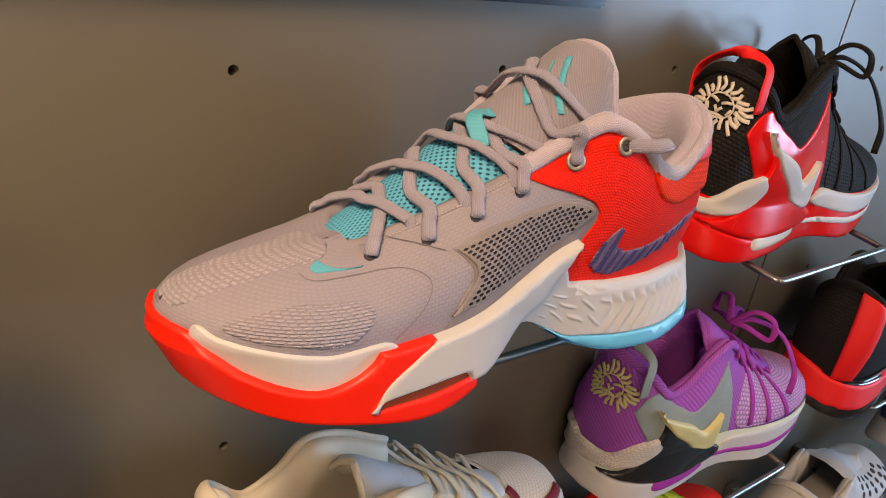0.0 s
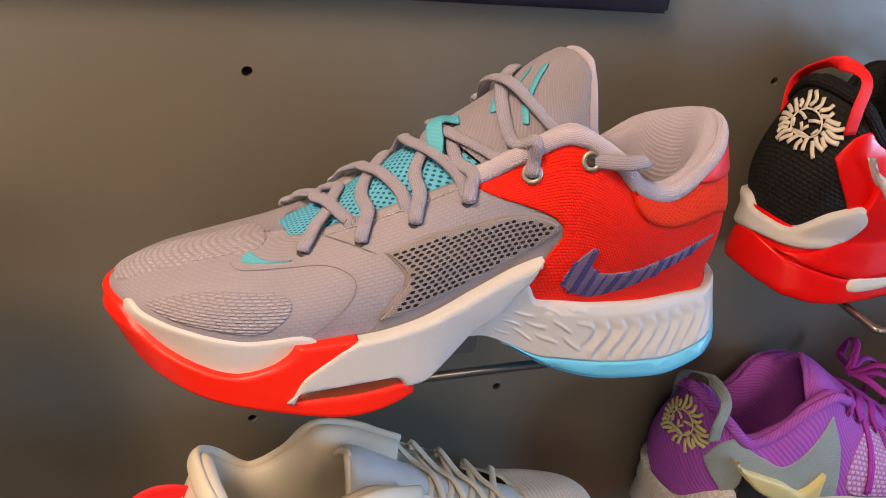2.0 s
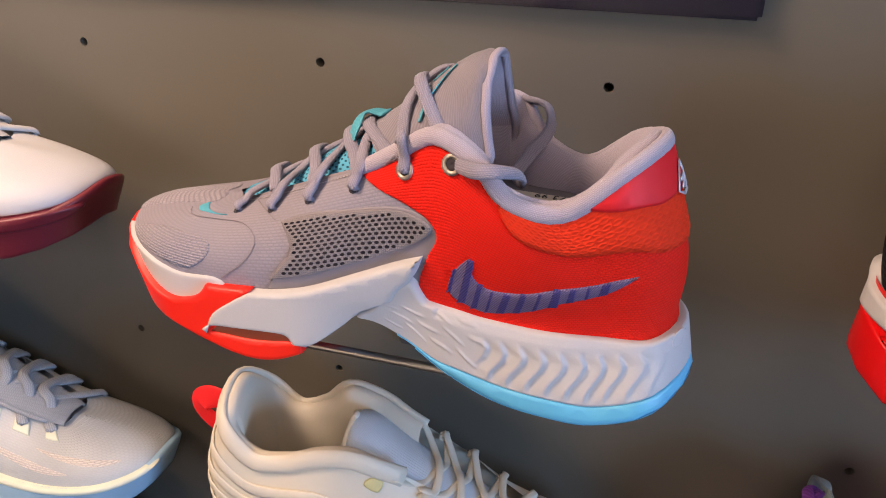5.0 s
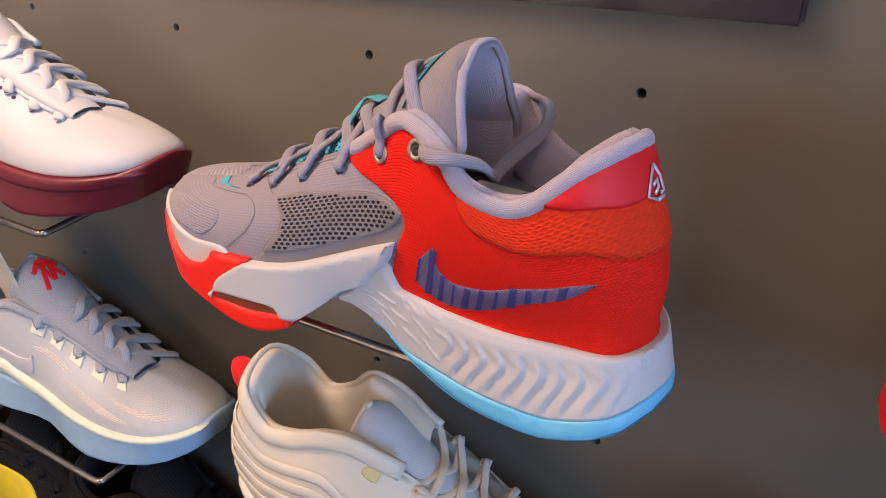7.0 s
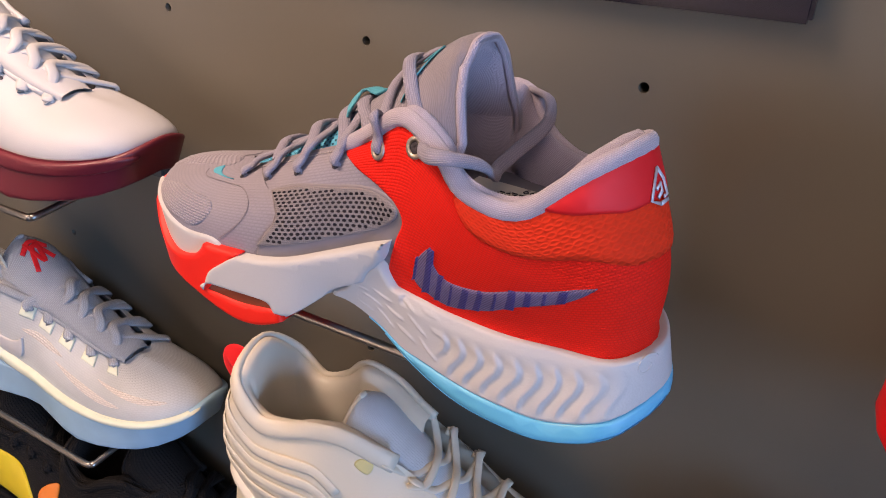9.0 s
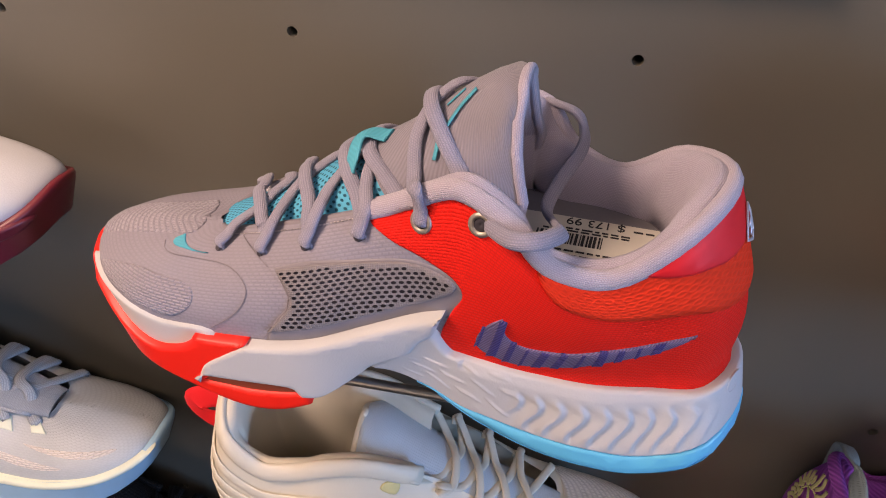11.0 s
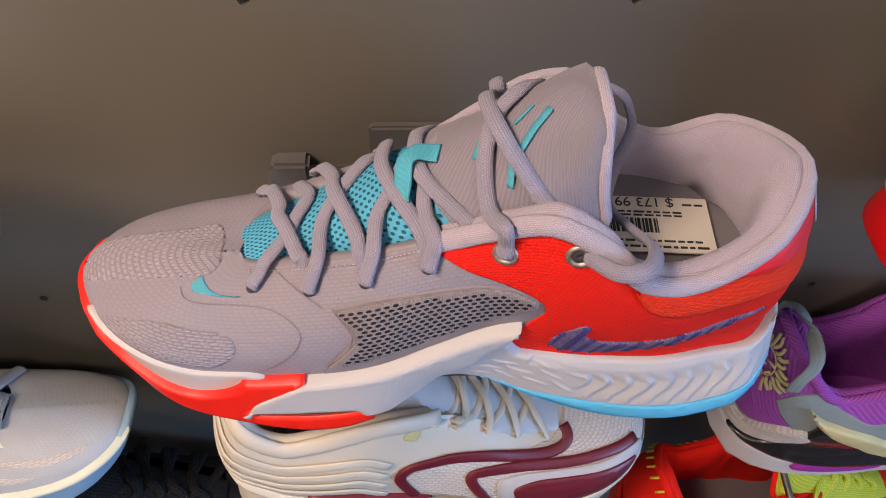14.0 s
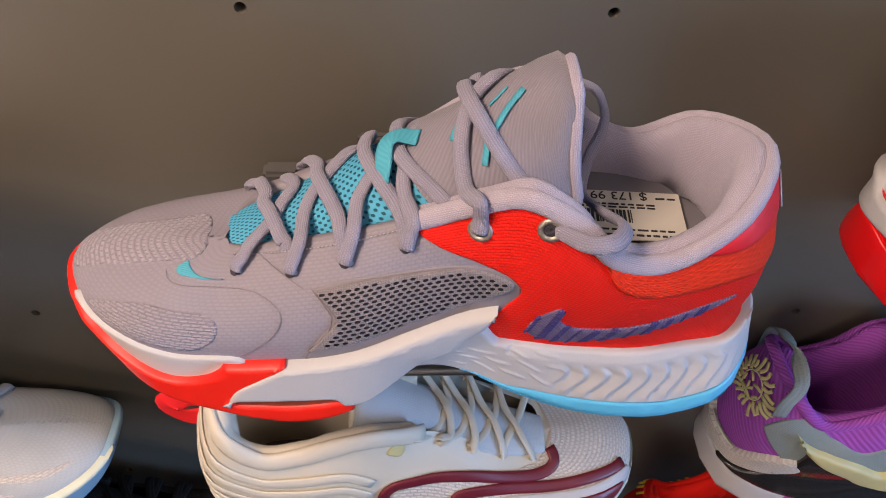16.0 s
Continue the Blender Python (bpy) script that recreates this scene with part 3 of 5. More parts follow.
def tongue_part(last, parent, front, edge, mat, back_mat, thick=.007, split=None, low_mat=None, name="tongue", rows=None):
    """A padded tongue: front (x, y, z) runs up its middle, edge (x, half, z) up its sides."""
    sd = last.side
    v = np.linspace(0, 1, 25)
    f, e = (knotted(rows, front, 25), knotted(rows, edge, 25)) if rows else (curve3(front, 25), curve3(edge, 25))
    u = np.linspace(-1, 1, 25)
    bow = 1 - np.sqrt(np.clip(1 - (u * .97) ** 2, 0, 1))
    bow /= bow.max()
    p = np.empty((25, 25, 3))
    for i in range(25):
        tip = max(0, (i / 24 - .62) / .38)
        taper = 1 if rows else math.sqrt(max(0, 1 - .985 * tip ** 3))
        p[i, :, 0] = f[i, 0] + (e[i, 0] - f[i, 0]) * bow * taper
        p[i, :, 1] = sd * (f[i, 1] + u * e[i, 1] * taper)
        p[i, :, 2] = f[i, 2] + (e[i, 2] - f[i, 2]) * bow * taper
    du, dv = np.gradient(p, axis=1), np.gradient(p, axis=0)
    n = np.cross(du, dv) * -sd
    n /= np.linalg.norm(n, axis=2)[..., None] + 1e-12
    n *= np.sign(n[12, 12, 2] - n[12, 12, 0] + 1e-9)
    up = np.array([0, 0, 1.0])
    if split:
        grid("tongue_mesh", p[:split + 1], low_mat, parent, "open-weave vamp of the tongue")
        q, nq = p[split:], n[split:]
    else:
        q, nq = p, n
    side = np.minimum(1, (1 - np.abs(u)) * 6)[None, :, None] ** .5
    rise = np.minimum(1, (1 - np.linspace(0, 1, len(q))) * 7)[:, None, None] ** .5
    face = q + nq * thick * .5 * side * rise
    rear = q - nq * thick * .5 * side * rise
    if rows:
        low = p[6:split] - n[6:split] * thick * .5 * side
        rear = np.concatenate([low, rear])
    flap = grid(name, face, mat, parent)
    grid("tongue_lining", rear, back_mat, flap)
    last.tongue = flap
    rim = np.concatenate([q[2:, 0], q[-1, 1:-1], q[2:, -1][::-1]])
    rn = np.concatenate([nq[2:, 0], nq[-1, 1:-1], nq[2:, -1][::-1]])
    sweep("tongue_binding", rim, rn, .0042, .0042, back_mat, flap, sides=8)
    return p, n


def lace(last, parent, mat, a, b, mid, width=.0066, height=.0028, name="lace", tuck=True):
    """A lace from eyelet a to eyelet b, each (s, w), over the places in mid."""
    pa, na = last.skin(*a)
    pb, nb = last.skin(*b)
    ra, qa = last.skin(a[0] + (b[0] > 13) * .0 + .12, min(1.0, a[1] + .13))
    rb, qb = last.skin(b[0] - .12 if b[0] > 13 else b[0] + .12, min(1.0, b[1] + .13))
    pts = [pa[0] - na[0] * (.002 if tuck else -.002), pa[0] + na[0] * .0025, ra[0] + qa[0] * .0026, *mid, rb[0] + qb[0] * .0026, pb[0] + nb[0] * .0025, pb[0] - nb[0] * .002]
    path = curve3(pts, 44)
    up = curve3([na[0], na[0], qa[0], *[(-.35, 0, 1)] * len(mid), qb[0], nb[0], nb[0]], 44)
    return sweep(name, path, up, width, height, mat, parent, sides=10, power=.85)


def flat_text(name, body_text, size, m, mat, parent, label=""):
    data = bpy.data.curves.new(name, "FONT")
    data.body, data.size, data.align_x, data.align_y, data.extrude = body_text, size, "CENTER", "CENTER", .00008
    tmp = bpy.data.objects.new(name, data)
    me = bpy.data.meshes.new_from_object(tmp)
    bpy.data.objects.remove(tmp)
    me.materials.clear()
    me.materials.append(mat)
    ob = new(name, me)
    ob.parent, ob.matrix_local = parent, m
    if label:
        ob["label"] = label
    return ob


# ---------------------------------------------------------------- the lilac and neon red shoe
hero = empty("basketball_shoe", pose(-.075, -.10, 1.385), "lilac-grey, neon red and white basketball shoe on a wire bracket", "shoe")
H = Last(HERO_GROUND, HERO_BITE, HERO_RIM, medial=.002, sway=SWAY, puff=PUFF, wide=(1.1, 1.2, 1.35, 1.65, 1.5, 1.28, 1.17, 1.0, .93, .84, .80, .76, .72, .68))
body(H, hero, M["upper"], M["foam"], M["lining"], M["insole"], a=5.95, floor_z=.081, binding=M["binding"], thick=.0078, sole_top=-.34)
# upper panels
patch("toe_knit", H, mirrored_toe([(0, .22), (.35, .24), (.55, .46), (.88, .68), (1.38, .83), (.9, .91), (0, .93)]), M["knit"], hero, h=.0004,
      label="lilac open-knit toe window")
patch("side_knit", H, [(1.05, .22), (1.65, .43), (2.3, .47), (2.75, .46), (3.02, .40), (3.10, .30), (3.0, .18), (2.7, .08), (2.1, .10), (1.5, .13)], M["knit"], hero, h=.0004,
      label="lilac open-knit forefoot window")
SIDE = [(4.40, .62, 1), (5.0, .655), (5.88, .61), (6.62, .59), (7.25, .54), (7.62, .45), (7.64, .34), (7.3, .20), (6.5, .14), (5.5, .07), (4.7, .03),
        (4.28, .0, 1), (4.52, .20), (4.74, .36)]
band = patch("side_band", H, SIDE, M["band"], hero, h=.0003, label="smooth grey film round the side mesh")
OPEN = [(4.46, .60, 1), (5.10, .625), (5.88, .59), (6.70, .565), (7.20, .52), (7.58, .44), (7.25, .345), (6.6, .26), (5.6, .175), (4.9, .135), (4.36, .10, 1),
        (4.60, .22), (4.80, .37)]
patch("side_underlay", H, OPEN, M["under"], band, h=.0006, edge=.0004)
ring = smooth_loop(OPEN) * np.array([MS, MW])
cells = []
for j in range(40):
    for i in range(60):
        c = np.array([(4.2 + .132 * (i + .5 * (j % 2))) * MS, (.06 + .0315 * j + .0017 * i) * MW])
        if inside(ring, c[None])[0] and np.min(np.hypot(*(ring - c).T)) > .0015:
            cells.append((c, .00106, .00064))
patch("side_mesh", H, OPEN, M["side_mesh"], band, h=.0015, edge=.0005, step=(.8, .3), holes=cells, label="grey perforated side mesh")
RED = [(6.02, .93, 1), (6.5, .93), (7.1, .96), (8.0, .985), (8.6, .985), (9.2, .97), (10.2, .97), (11.2, .985), (12.2, .985), (13, .985), (13, -.30),
       (12.0, -.30), (10.35, -.24), (8.7, -.20), (7.4, -.08), (7.2, .06), (7.42, .25), (7.68, .39), (7.55, .49), (7.1, .59), (6.55, .71), (6.15, .85)]
red_all = RED[:10] + [(26 - p[0], *p[1:]) for p in RED[:9][::-1]] + [(26 - p[0], *p[1:]) for p in RED[:10:-1]] + RED[11:]
quarter = patch("heel_panel", H, red_all, M["red"], hero, h=.0009, step=(.25, .09), label="neon red woven quarter and heel panel")
PAD = [(9.52, .92, 1), (10.3, .965), (11.2, .985), (12.2, .98), (13, .98), (13, .40), (12.4, .47), (11.6, .61), (11.0, .67), (10.35, .70), (9.85, .735), (9.58, .82)]
pad_all = PAD[:4] + [(26 - p[0], *p[1:]) for p in PAD[:4][::-1]] + [(26 - p[0], *p[1:]) for p in PAD[:5:-1]] + PAD[6:]
patch("collar_pad", H, pad_all, M["red_knit"], quarter, h=.0024, edge=.0024, step=(.2, .05), label="quilted neon red knit collar pad")
TAB = [(11.30, .975, 1), (12.2, .985), (13, .985), (13, .70), (12.5, .75), (12.1, .795), (11.7, .86)]
tab_all = TAB[:2] + [(26 - p[0], *p[1:]) for p in TAB[:2][::-1]] + [(26 - p[0], *p[1:]) for p in TAB[:3:-1]] + TAB[4:]
patch("heel_tab", H, tab_all, M["red_smooth"], quarter, h=.0034, edge=.0010, step=(.2, .05), label="smooth red heel tab")
# tick marks
TICK = [(8.40, .34, 1), (8.05, .24), (7.84, .14), (7.86, .07), (8.12, .03), (8.7, .0), (9.45, .065), (10.25, .215), (11.2, .32), (11.7, .40, 1), (11.2, .41), (10.3, .35), (9.45, .22), (8.75, .17), (8.40, .215)]
side_tick = patch("side_tick", H, TICK, M["stripe_b"], hero, h=.0018, edge=.0006, label="embroidered mauve tick mark")
tick = smooth_loop(TICK, 14)
for a in np.arange(7.9, 11.3, .30):
    q = np.array([(x, y) for x in np.linspace(7.7, 11.4, 150) for y in np.linspace(.0, .56, 57)])
    wide = .070 + .03 * math.sin(a * 7)
    band_in = np.abs(q[:, 0] - a - 1.1 * (q[:, 1] - .15)) < wide
    q = q[inside(tick, q) & band_in]
    if len(q) < 12:
        continue
    lo, hi = q[:, 1].min(), q[:, 1].max()
    mid = lambda y: a + 1.1 * (y - .15)
    patch("tick_stripe", H, [(mid(lo) - wide, lo, 1), (mid(lo) + wide, lo + .01, 1), (mid(hi) + wide, hi, 1), (mid(hi) - wide * .6, hi - .005, 1)], M["stripe_a"], side_tick, h=.0022, edge=.0004)
patch("toe_tick", H, [(1.35, .80, 1), (1.40, .74), (1.65, .715), (2.05, .735), (2.80, .742, 1), (2.15, .757), (1.70, .78)], M["teal_smooth"], hero, h=.0006, edge=.0003,
      step=(.1, .02), label="small teal tick mark")


def stitch_line(points, mat, w=.0007, up=.0006, n=50, name="stitching"):
    q = curve3([(a, b, 0) for a, b in points], n)
    p, nn = H.skin(q[:, 0], q[:, 1])
    sweep(name, p + nn * up, nn, w, w * .6, mat, hero, sides=5)


stitch_line([(1.30, .69), (1.75, .655), (2.6, .685), (3.45, .645), (3.95, .46), (3.88, .26), (3.43, .05)], M["seam"], w=.0004, up=.0003, name="overlay_seam")
stitch_line([(3.2, .98), (3.72, .82), (4.28, .63)], M["seam"], w=.0004, name="overlay_seam")
stitch_line([(4.74, .37), (4.66, .25), (4.25, .02)], M["seam"], w=.0004, up=.0003, name="overlay_seam")

for i in range(52):
    s0 = 2.45 + i * .066
    p, nn = H.skin([s0, s0 + .036], [.955 - .02 * math.sin(i * .06)] * 2)
    sweep("eyestay_stitch", p + nn * .0004, nn, .0006, .0005, M["stitch"], hero, sides=4)

# sole
patch("toe_foam", H, [(.72, .13), (1.1, .10), (1.6, .06), (2.5, .0), (3.5, -.02), (3.5, -.90), (2, -.9), (1.0, -.5)], M["foam"], hero, h=.0020, edge=.0012, label="white foam toe wall")
RAND = [(0, .09), (.33, .085), (.75, .06), (1.08, -.12), (1.38, -.34), (1.85, -.48), (2.35, -.52), (2.8, -.36), (3.08, -.17), (3.2, -.01, 1), (4.03, .01, 1), (3.50, -.50),
        (3.15, -.84, 1), (3.6, -.76), (4.3, -.735), (4.75, -.76), (5.0, -.86, 1), (5.02, -1.04, 1), (4.0, -1.05), (2.5, -1.05), (1.2, -1.05), (0, -1.05)]
rand = patch("toe_rand", H, mirrored_toe(RAND[1:-1]), M["red_rubber"], hero, h=.0056, edge=.0014, step=(.12, .05), hfun=lambda s, w: -.0030 * np.clip(1.4 - np.abs(s), 0, 1) * np.clip((w + .10) / .12, 0, 1), label="neon red rubber toe rand")
FANG = [(4.0, -.01, 1), (4.95, .05), (5.95, .125), (6.85, .215), (7.34, .262, 1), (7.12, .13), (6.70, .0), (6.2, -.45), (5.80, -.92), (5.25, -.96), (4.83, -.83, 1), (4.62, -.62), (3.95, -.585),
        (3.3, -.68), (3.06, -.86, 1), (3.28, -.46), (3.70, -.16)]
patch("sidewall_wing", H, FANG, M["foam"], hero, h=.0066, edge=.0014, step=(.10, .04), label="white foam wing rising over the side mesh")
patch("air_unit", H, [(3.1, -.86), (3.4, -.62), (4.0, -.55), (4.7, -.60), (4.85, -.84), (4.0, -.86)], M["air"], hero, h=.0044, edge=.001, label="glossy orange air cushion in the sole window")


def chevrons(s, w):
    """Carved ripples of the heel foam, which thins out towards its upper edge."""
    fade = np.clip((s - 8.5) / .35, 0, 1) * np.clip((12.35 - s) / .8, 0, 1) * np.clip((-.27 - w) / .08, 0, 1) * np.clip((w + .82) / .10, 0, 1)
    x = s + .75 * np.abs(w + .40) + .035 * np.sin(w * 16)
    saw = (x * 2.6) % 1
    ridge = np.where(saw < .78, saw / .78, (1 - saw) / .22)
    flow = np.clip((s - 6.5) / .4, 0, 1) * np.clip((8.9 - s) / .35, 0, 1) * np.clip((-.08 - w) / .08, 0, 1) * np.clip((w + .84) / .1, 0, 1)
    y = w * 6.5 + s * 1.5 + .20 * np.sin(s * 6.5 + w * 5)
    crest = np.clip(1 - np.abs((y % 1) - .5) / .17, 0, 1) * np.clip(.35 + np.sin(s * 7 + np.floor(y) * 2.3), 0, 1)
    thin = np.where(s > 7.6, np.clip((w + .22) / .26, 0, 1), 0)
    return fade * .0019 * (ridge - .5) + flow * .0010 * crest - .0034 * thin


CUP = [(6.0, -1.0), (6.25, -.55), (6.5, -.02), (7.05, .12), (7.4, .0), (8.0, -.05), (8.7, -.09), (10.35, -.11), (11.5, -.15), (12.3, -.19), (13, -.19)]
CUPLOW = [(13, -.84), (12, -.84), (10.95, -.85), (9.98, -.84), (8.88, -.85), (8.2, -.90), (7.6, -1.0), (6.9, -1.02)]
cup_all = CUP[:10] + [(26 - p[0], p[1]) for p in CUP[:10][::-1]] + [(26 - p[0], p[1]) for p in CUPLOW[::-1]][:7] + CUPLOW[1:]
patch("heel_foam", H, cup_all, M["foam"], hero, h=.0050, edge=.0016, step=(.040, .026), hfun=chevrons, label="white carved foam heel cradle with rippled ridges")
BLUE = [(7.0, -1.0), (7.6, -.985), (8.2, -.90), (8.88, -.845), (9.98, -.835), (10.95, -.845), (12, -.835), (13, -.835)]
blue_all = BLUE[:7] + [(26 - p[0], p[1]) for p in BLUE[:7][::-1]] + [(19, -1.05), (16, -1.05), (13, -1.05), (10, -1.05), (7, -1.05)]
patch("heel_outsole", H, blue_all, M["blue"], hero, h=.0052, edge=.0012, label="sky blue rubber heel outsole")
k = np.arange(7.2, 13.01, .2)
lo, hi = along(H, k, k * 0 - 1, .0050), along(H, 26 - k, k * 0 - 1, .0050)
f = np.linspace(0, 1, 7)[None, :, None]
q = lo[:, None] * (1 - f) + hi[:, None] * f
q[..., 2] -= .002
grid("heel_tread", q, M["blue"], hero, "sky blue rubber tread")
k = np.arange(0, 5.01, .2)
lo, hi = along(H, k, k * 0 - 1, .0028), along(H, 26 - k, k * 0 - 1, .0028)
q = lo[:, None] * (1 - f) + hi[:, None] * f
q[..., 2] -= .0015
grid("toe_tread", q, M["red_rubber"], hero, "neon red rubber tread")

# tongue and laces
KNOTS = [0, 4.8, 9.6, 14.4, 17.5, 19.5, 21.3, 22.8, 24]
FRONT = [(.078, .003, .0716), (.106, .006, .0838), (.130, .006, .0995), (.153, .005, .1125), (.1725, .003, .1265), (.1845, .002, .1365), (.194, .001, .1440), (.2035, 0, .1492), (.2085, -.001, .1512)]
EDGE = [(.080, .011, .0695), (.108, .018, .0765), (.140, .025, .089), (.176, .029, .098), (.204, .0325, .097), (.2125, .0270, .110), (.2100, .0225, .125), (.2085, .0190, .1400), (.2092, .0105, .1487)]
tp, tn = tongue_part(H, hero, FRONT, EDGE, M["tongue"], M["lining"], split=14, low_mat=M["teal"], rows=KNOTS)
places, normals = tp, tn
for ss in (np.arange(1.6, 7.01, .2), np.arange(19, 24.41, .2)):
    rim = H.at(ss, ss * 0 + 1)
    d = np.where(rim[:, 1:2] < .006, 1.0, -1.0)
    steps = [rim + np.concatenate([d * 0, d * y, d * 0 + z], 1) for y, z in ((-.0006, -.0004), (.0004, .0008), (.0035, -.0005), (.008, -.007), (.011, -.016))]
    grid("gusset", np.stack(steps, 1), M["band"], hero)
EYES = [(2.97, .83), (4.05, .78), (4.93, .80), (5.88, .81)]


def over(i, j=12, up=.0042):
    """A place on the tongue: row i towards its tip, column j from the inner edge 0 to the outer edge 24."""
    a, j = min(int(i), 23), 24.0 - j
    f, b = i - a, min(int(j), 23)
    g = j - b
    near = places[a, b] * (1 - g) + places[a, b + 1] * g
    far = places[a + 1, b] * (1 - g) + places[a + 1, b + 1] * g
    return near * (1 - f) + far * f + normals[a, b] * up


TOP1, TOP2 = (7.10, .84), (8.33, .88)


def lace_under(a, mid, s_end, deep=.005):
    """A lace from an eyelet over the tongue and in under the far edge."""
    pa, na = H.skin(*a)
    turn = 1 if a[0] < 13 else -1
    ra, qa = H.skin(a[0] + turn * .06, (a[1] + 1) / 2)
    rb, qb = H.skin(a[0] + turn * .12, 1.0)
    e = H.at(s_end, 1)[0]
    out = -1.0 if s_end < 13 else 1.0
    far = .004 if s_end < 6 or s_end > 20 else -.001
    tail = [e + np.array((.001, 0, .0008 if far > 0 else -.003)), e + np.array((.002, out * far, -deep))]
    clear = .0058 if 6.2 < a[0] < 19.8 else .0024
    rise = rb[0] + qb[0] * clear + np.array((0, 0, clear * .5))
    pts = [pa[0] - na[0] * .003, pa[0] + na[0] * .0022, ra[0] + qa[0] * .0024, rise, *mid, *tail]
    nor = curve3([na[0], na[0], qa[0], qb[0] + (-.2, 0, .6), *[(-.35, 0, 1)] * len(mid), (-.3, out * .5, .8), (-.3, out * .5, .8)], 52)
    sweep("lace", curve3(pts, 52), nor, .0062, .0030, M["lace"], hero, power=.85)


def way(up, *places):
    return [over(r, j, up) for r, j in places]


# from the outer eyelets, in under the inner edge
lace_under(EYES[0], way(.0018, (3.4, 18), (4.1, 13), (4.8, 7)), 22.45)
lace_under(EYES[1], way(.0018, (6, 18), (7, 13), (9, 6)), 21.0)
lace_under(EYES[2], way(.0018, (10, 19), (11.7, 15), (13, 10), (14, 5)), 20.0)
lace_under(EYES[3], way(.0022, (13, 20), (14, 16), (15, 10), (15.5, 4)), 19.4)
# from the inner eyelets, over those and in under the outer edge
lace_under((23.1, .84), way(.0046, (3, 8), (3, 12), (3.6, 17)) + way(.0050, (4.3, 22.3)), 3.75)
lace_under((22.0, .84), way(.0046, (7, 7), (7.3, 11), (8, 16)) + way(.0034, (8.4, 21)), 4.75)
lace_under((20.9, .84), way(.0046, (11, 6), (11.2, 11), (12, 17)) + way(.0034, (12.2, 21)), 5.75)
lace_under((20.1, .84), way(.0052, (13.6, 7), (13.9, 12), (14.2, 16)) + way(.004, (14.8, 20)), 6.7)
lace_under(TOP1, way(.0058, (16.4, 20), (17.4, 16), (18.5, 12), (19.8, 9), (19.6, 4)), 17.9)
lace_under((26 - TOP1[0] - .15, TOP1[1]), way(.0085, (17.3, 4), (18.1, 9), (18.7, 14)) + way(.0056, (18.7, 18), (18.6, 21)), 8.2)
p2, n2 = H.skin(*TOP2)
p3, n3 = H.skin(26 - TOP2[0], TOP2[1])
path = curve3([p2[0] - n2[0] * .002, p2[0] + n2[0] * .0035 + np.array([.005, 0, 0]), (.2125, -.0492, .1160), (.2215, -.0485, .1165), (.2275, -.036, .1115), (.2245, -.018, .101), (.2195, -.004, .0985), (.223, .008, .104),
               (.2290, .018, .1115), (.2295, .0245, .117), (.224, .0310, .1225), p3[0] + n3[0] * .004 + np.array([.004, 0, .005]), p3[0] - n3[0] * .002], 80)
sweep("lace", path, curve3([n2[0], n2[0], (0, -.9, .4), (.3, -.5, .8), (.6, 0, .8), (.8, 0, .6), (.8, 0, .6), (.8, 0, .6), (.8, 0, .6), (.6, .3, .8), (0, .5, .9), n3[0], n3[0]], 80), .0066, .0032, M["lace"], hero, power=.85)
for s0, w0 in (TOP1, TOP2):
    for s1 in (s0, 26 - s0):
        p, n = H.skin(s1, w0)
        eyelet = ring_part("eyelet", p[0] + n[0] * .0010, n[0], .0046, .0026, .0011, M["brass"], hero, "round pewter eyelet")
        ring_part("eyelet_hole", p[0] + n[0] * .0012, n[0], .0027, .0001, .0003, M["under"], eyelet, sides=12)
for s0, w0 in EYES:
    p, n = H.skin(s0 - .03, w0 - .012)
    ring_part("lace_hole", p[0], n[0], .0024, .0001, .0003, M["under"], hero, sides=10)
# teal webbing loop and printed mark on the tongue
q = [over(12.2, 17.6, .0036), over(12.7, 16.2, .0060), over(13.5, 13.6, .0090), over(14.3, 12.6, .0082), over(15.0, 12.6, .0050), over(15.3, 12.8, .0040)]
sweep("webbing_loop", curve3(q, 24), tn[13, 12], .0080, .0014, M["teal_smooth"], H.tongue, "teal webbing lace loop", power=.4)


def slash(a, b, w, name="tongue_mark"):
    q = np.array([over(a[0] + (b[0] - a[0]) * f, a[1] + (b[1] - a[1]) * f, .0040) for f in np.linspace(0, 1, 3)])
    sweep(name, curve3(q, 8), tn[18, 12], w, .0006, M["teal_smooth"], H.tongue, "printed teal mark on the tongue", sides=8, power=.3)


slash((21.2, 14.2), (18.95, 16.6), .0034)
slash((18.5, 17), (17.7, 18.8), .0036)
slash((17.2, 16.2), (16.7, 19), .0036)
slash((16.9, 15.2), (17.9, 12.6), .0032)
slash((19.2, 13.7), (20.4, 12.4), .0010)
# mark on the heel tab
p, n = H.skin(12.84, .805)
P = lambda ds, dw: along(H, 12.84 + ds, .805 + dw, .0040)[0]
for ends in ([P(.04, .085), P(-.17, -.05), P(-.02, -.085)], [P(.04, .085), P(.15, .02), P(.17, -.06), P(.07, -.06)], [P(-.05, -.01), P(.05, .01), P(.05, -.03), P(-.05, -.05)], [P(-.02, -.085), P(.17, -.085)]):
    sweep("heel_mark", np.array(ends), n[0], .0017, .0008, M["silver"], quarter, "silver embroidered triangular mark")
# relief on the heel foam
q = [along(H, 12.55 + .22 * math.cos(a) * (1 - a / 9), -.34 + .16 * math.sin(a) * (1 - a / 9), .0048)[0] for a in np.linspace(.4, 6.6, 26)]
sweep("heel_relief", np.array(q), H.skin(12.55, -.34)[1][0], .0011, .0009, M["foam"], hero, sides=6)
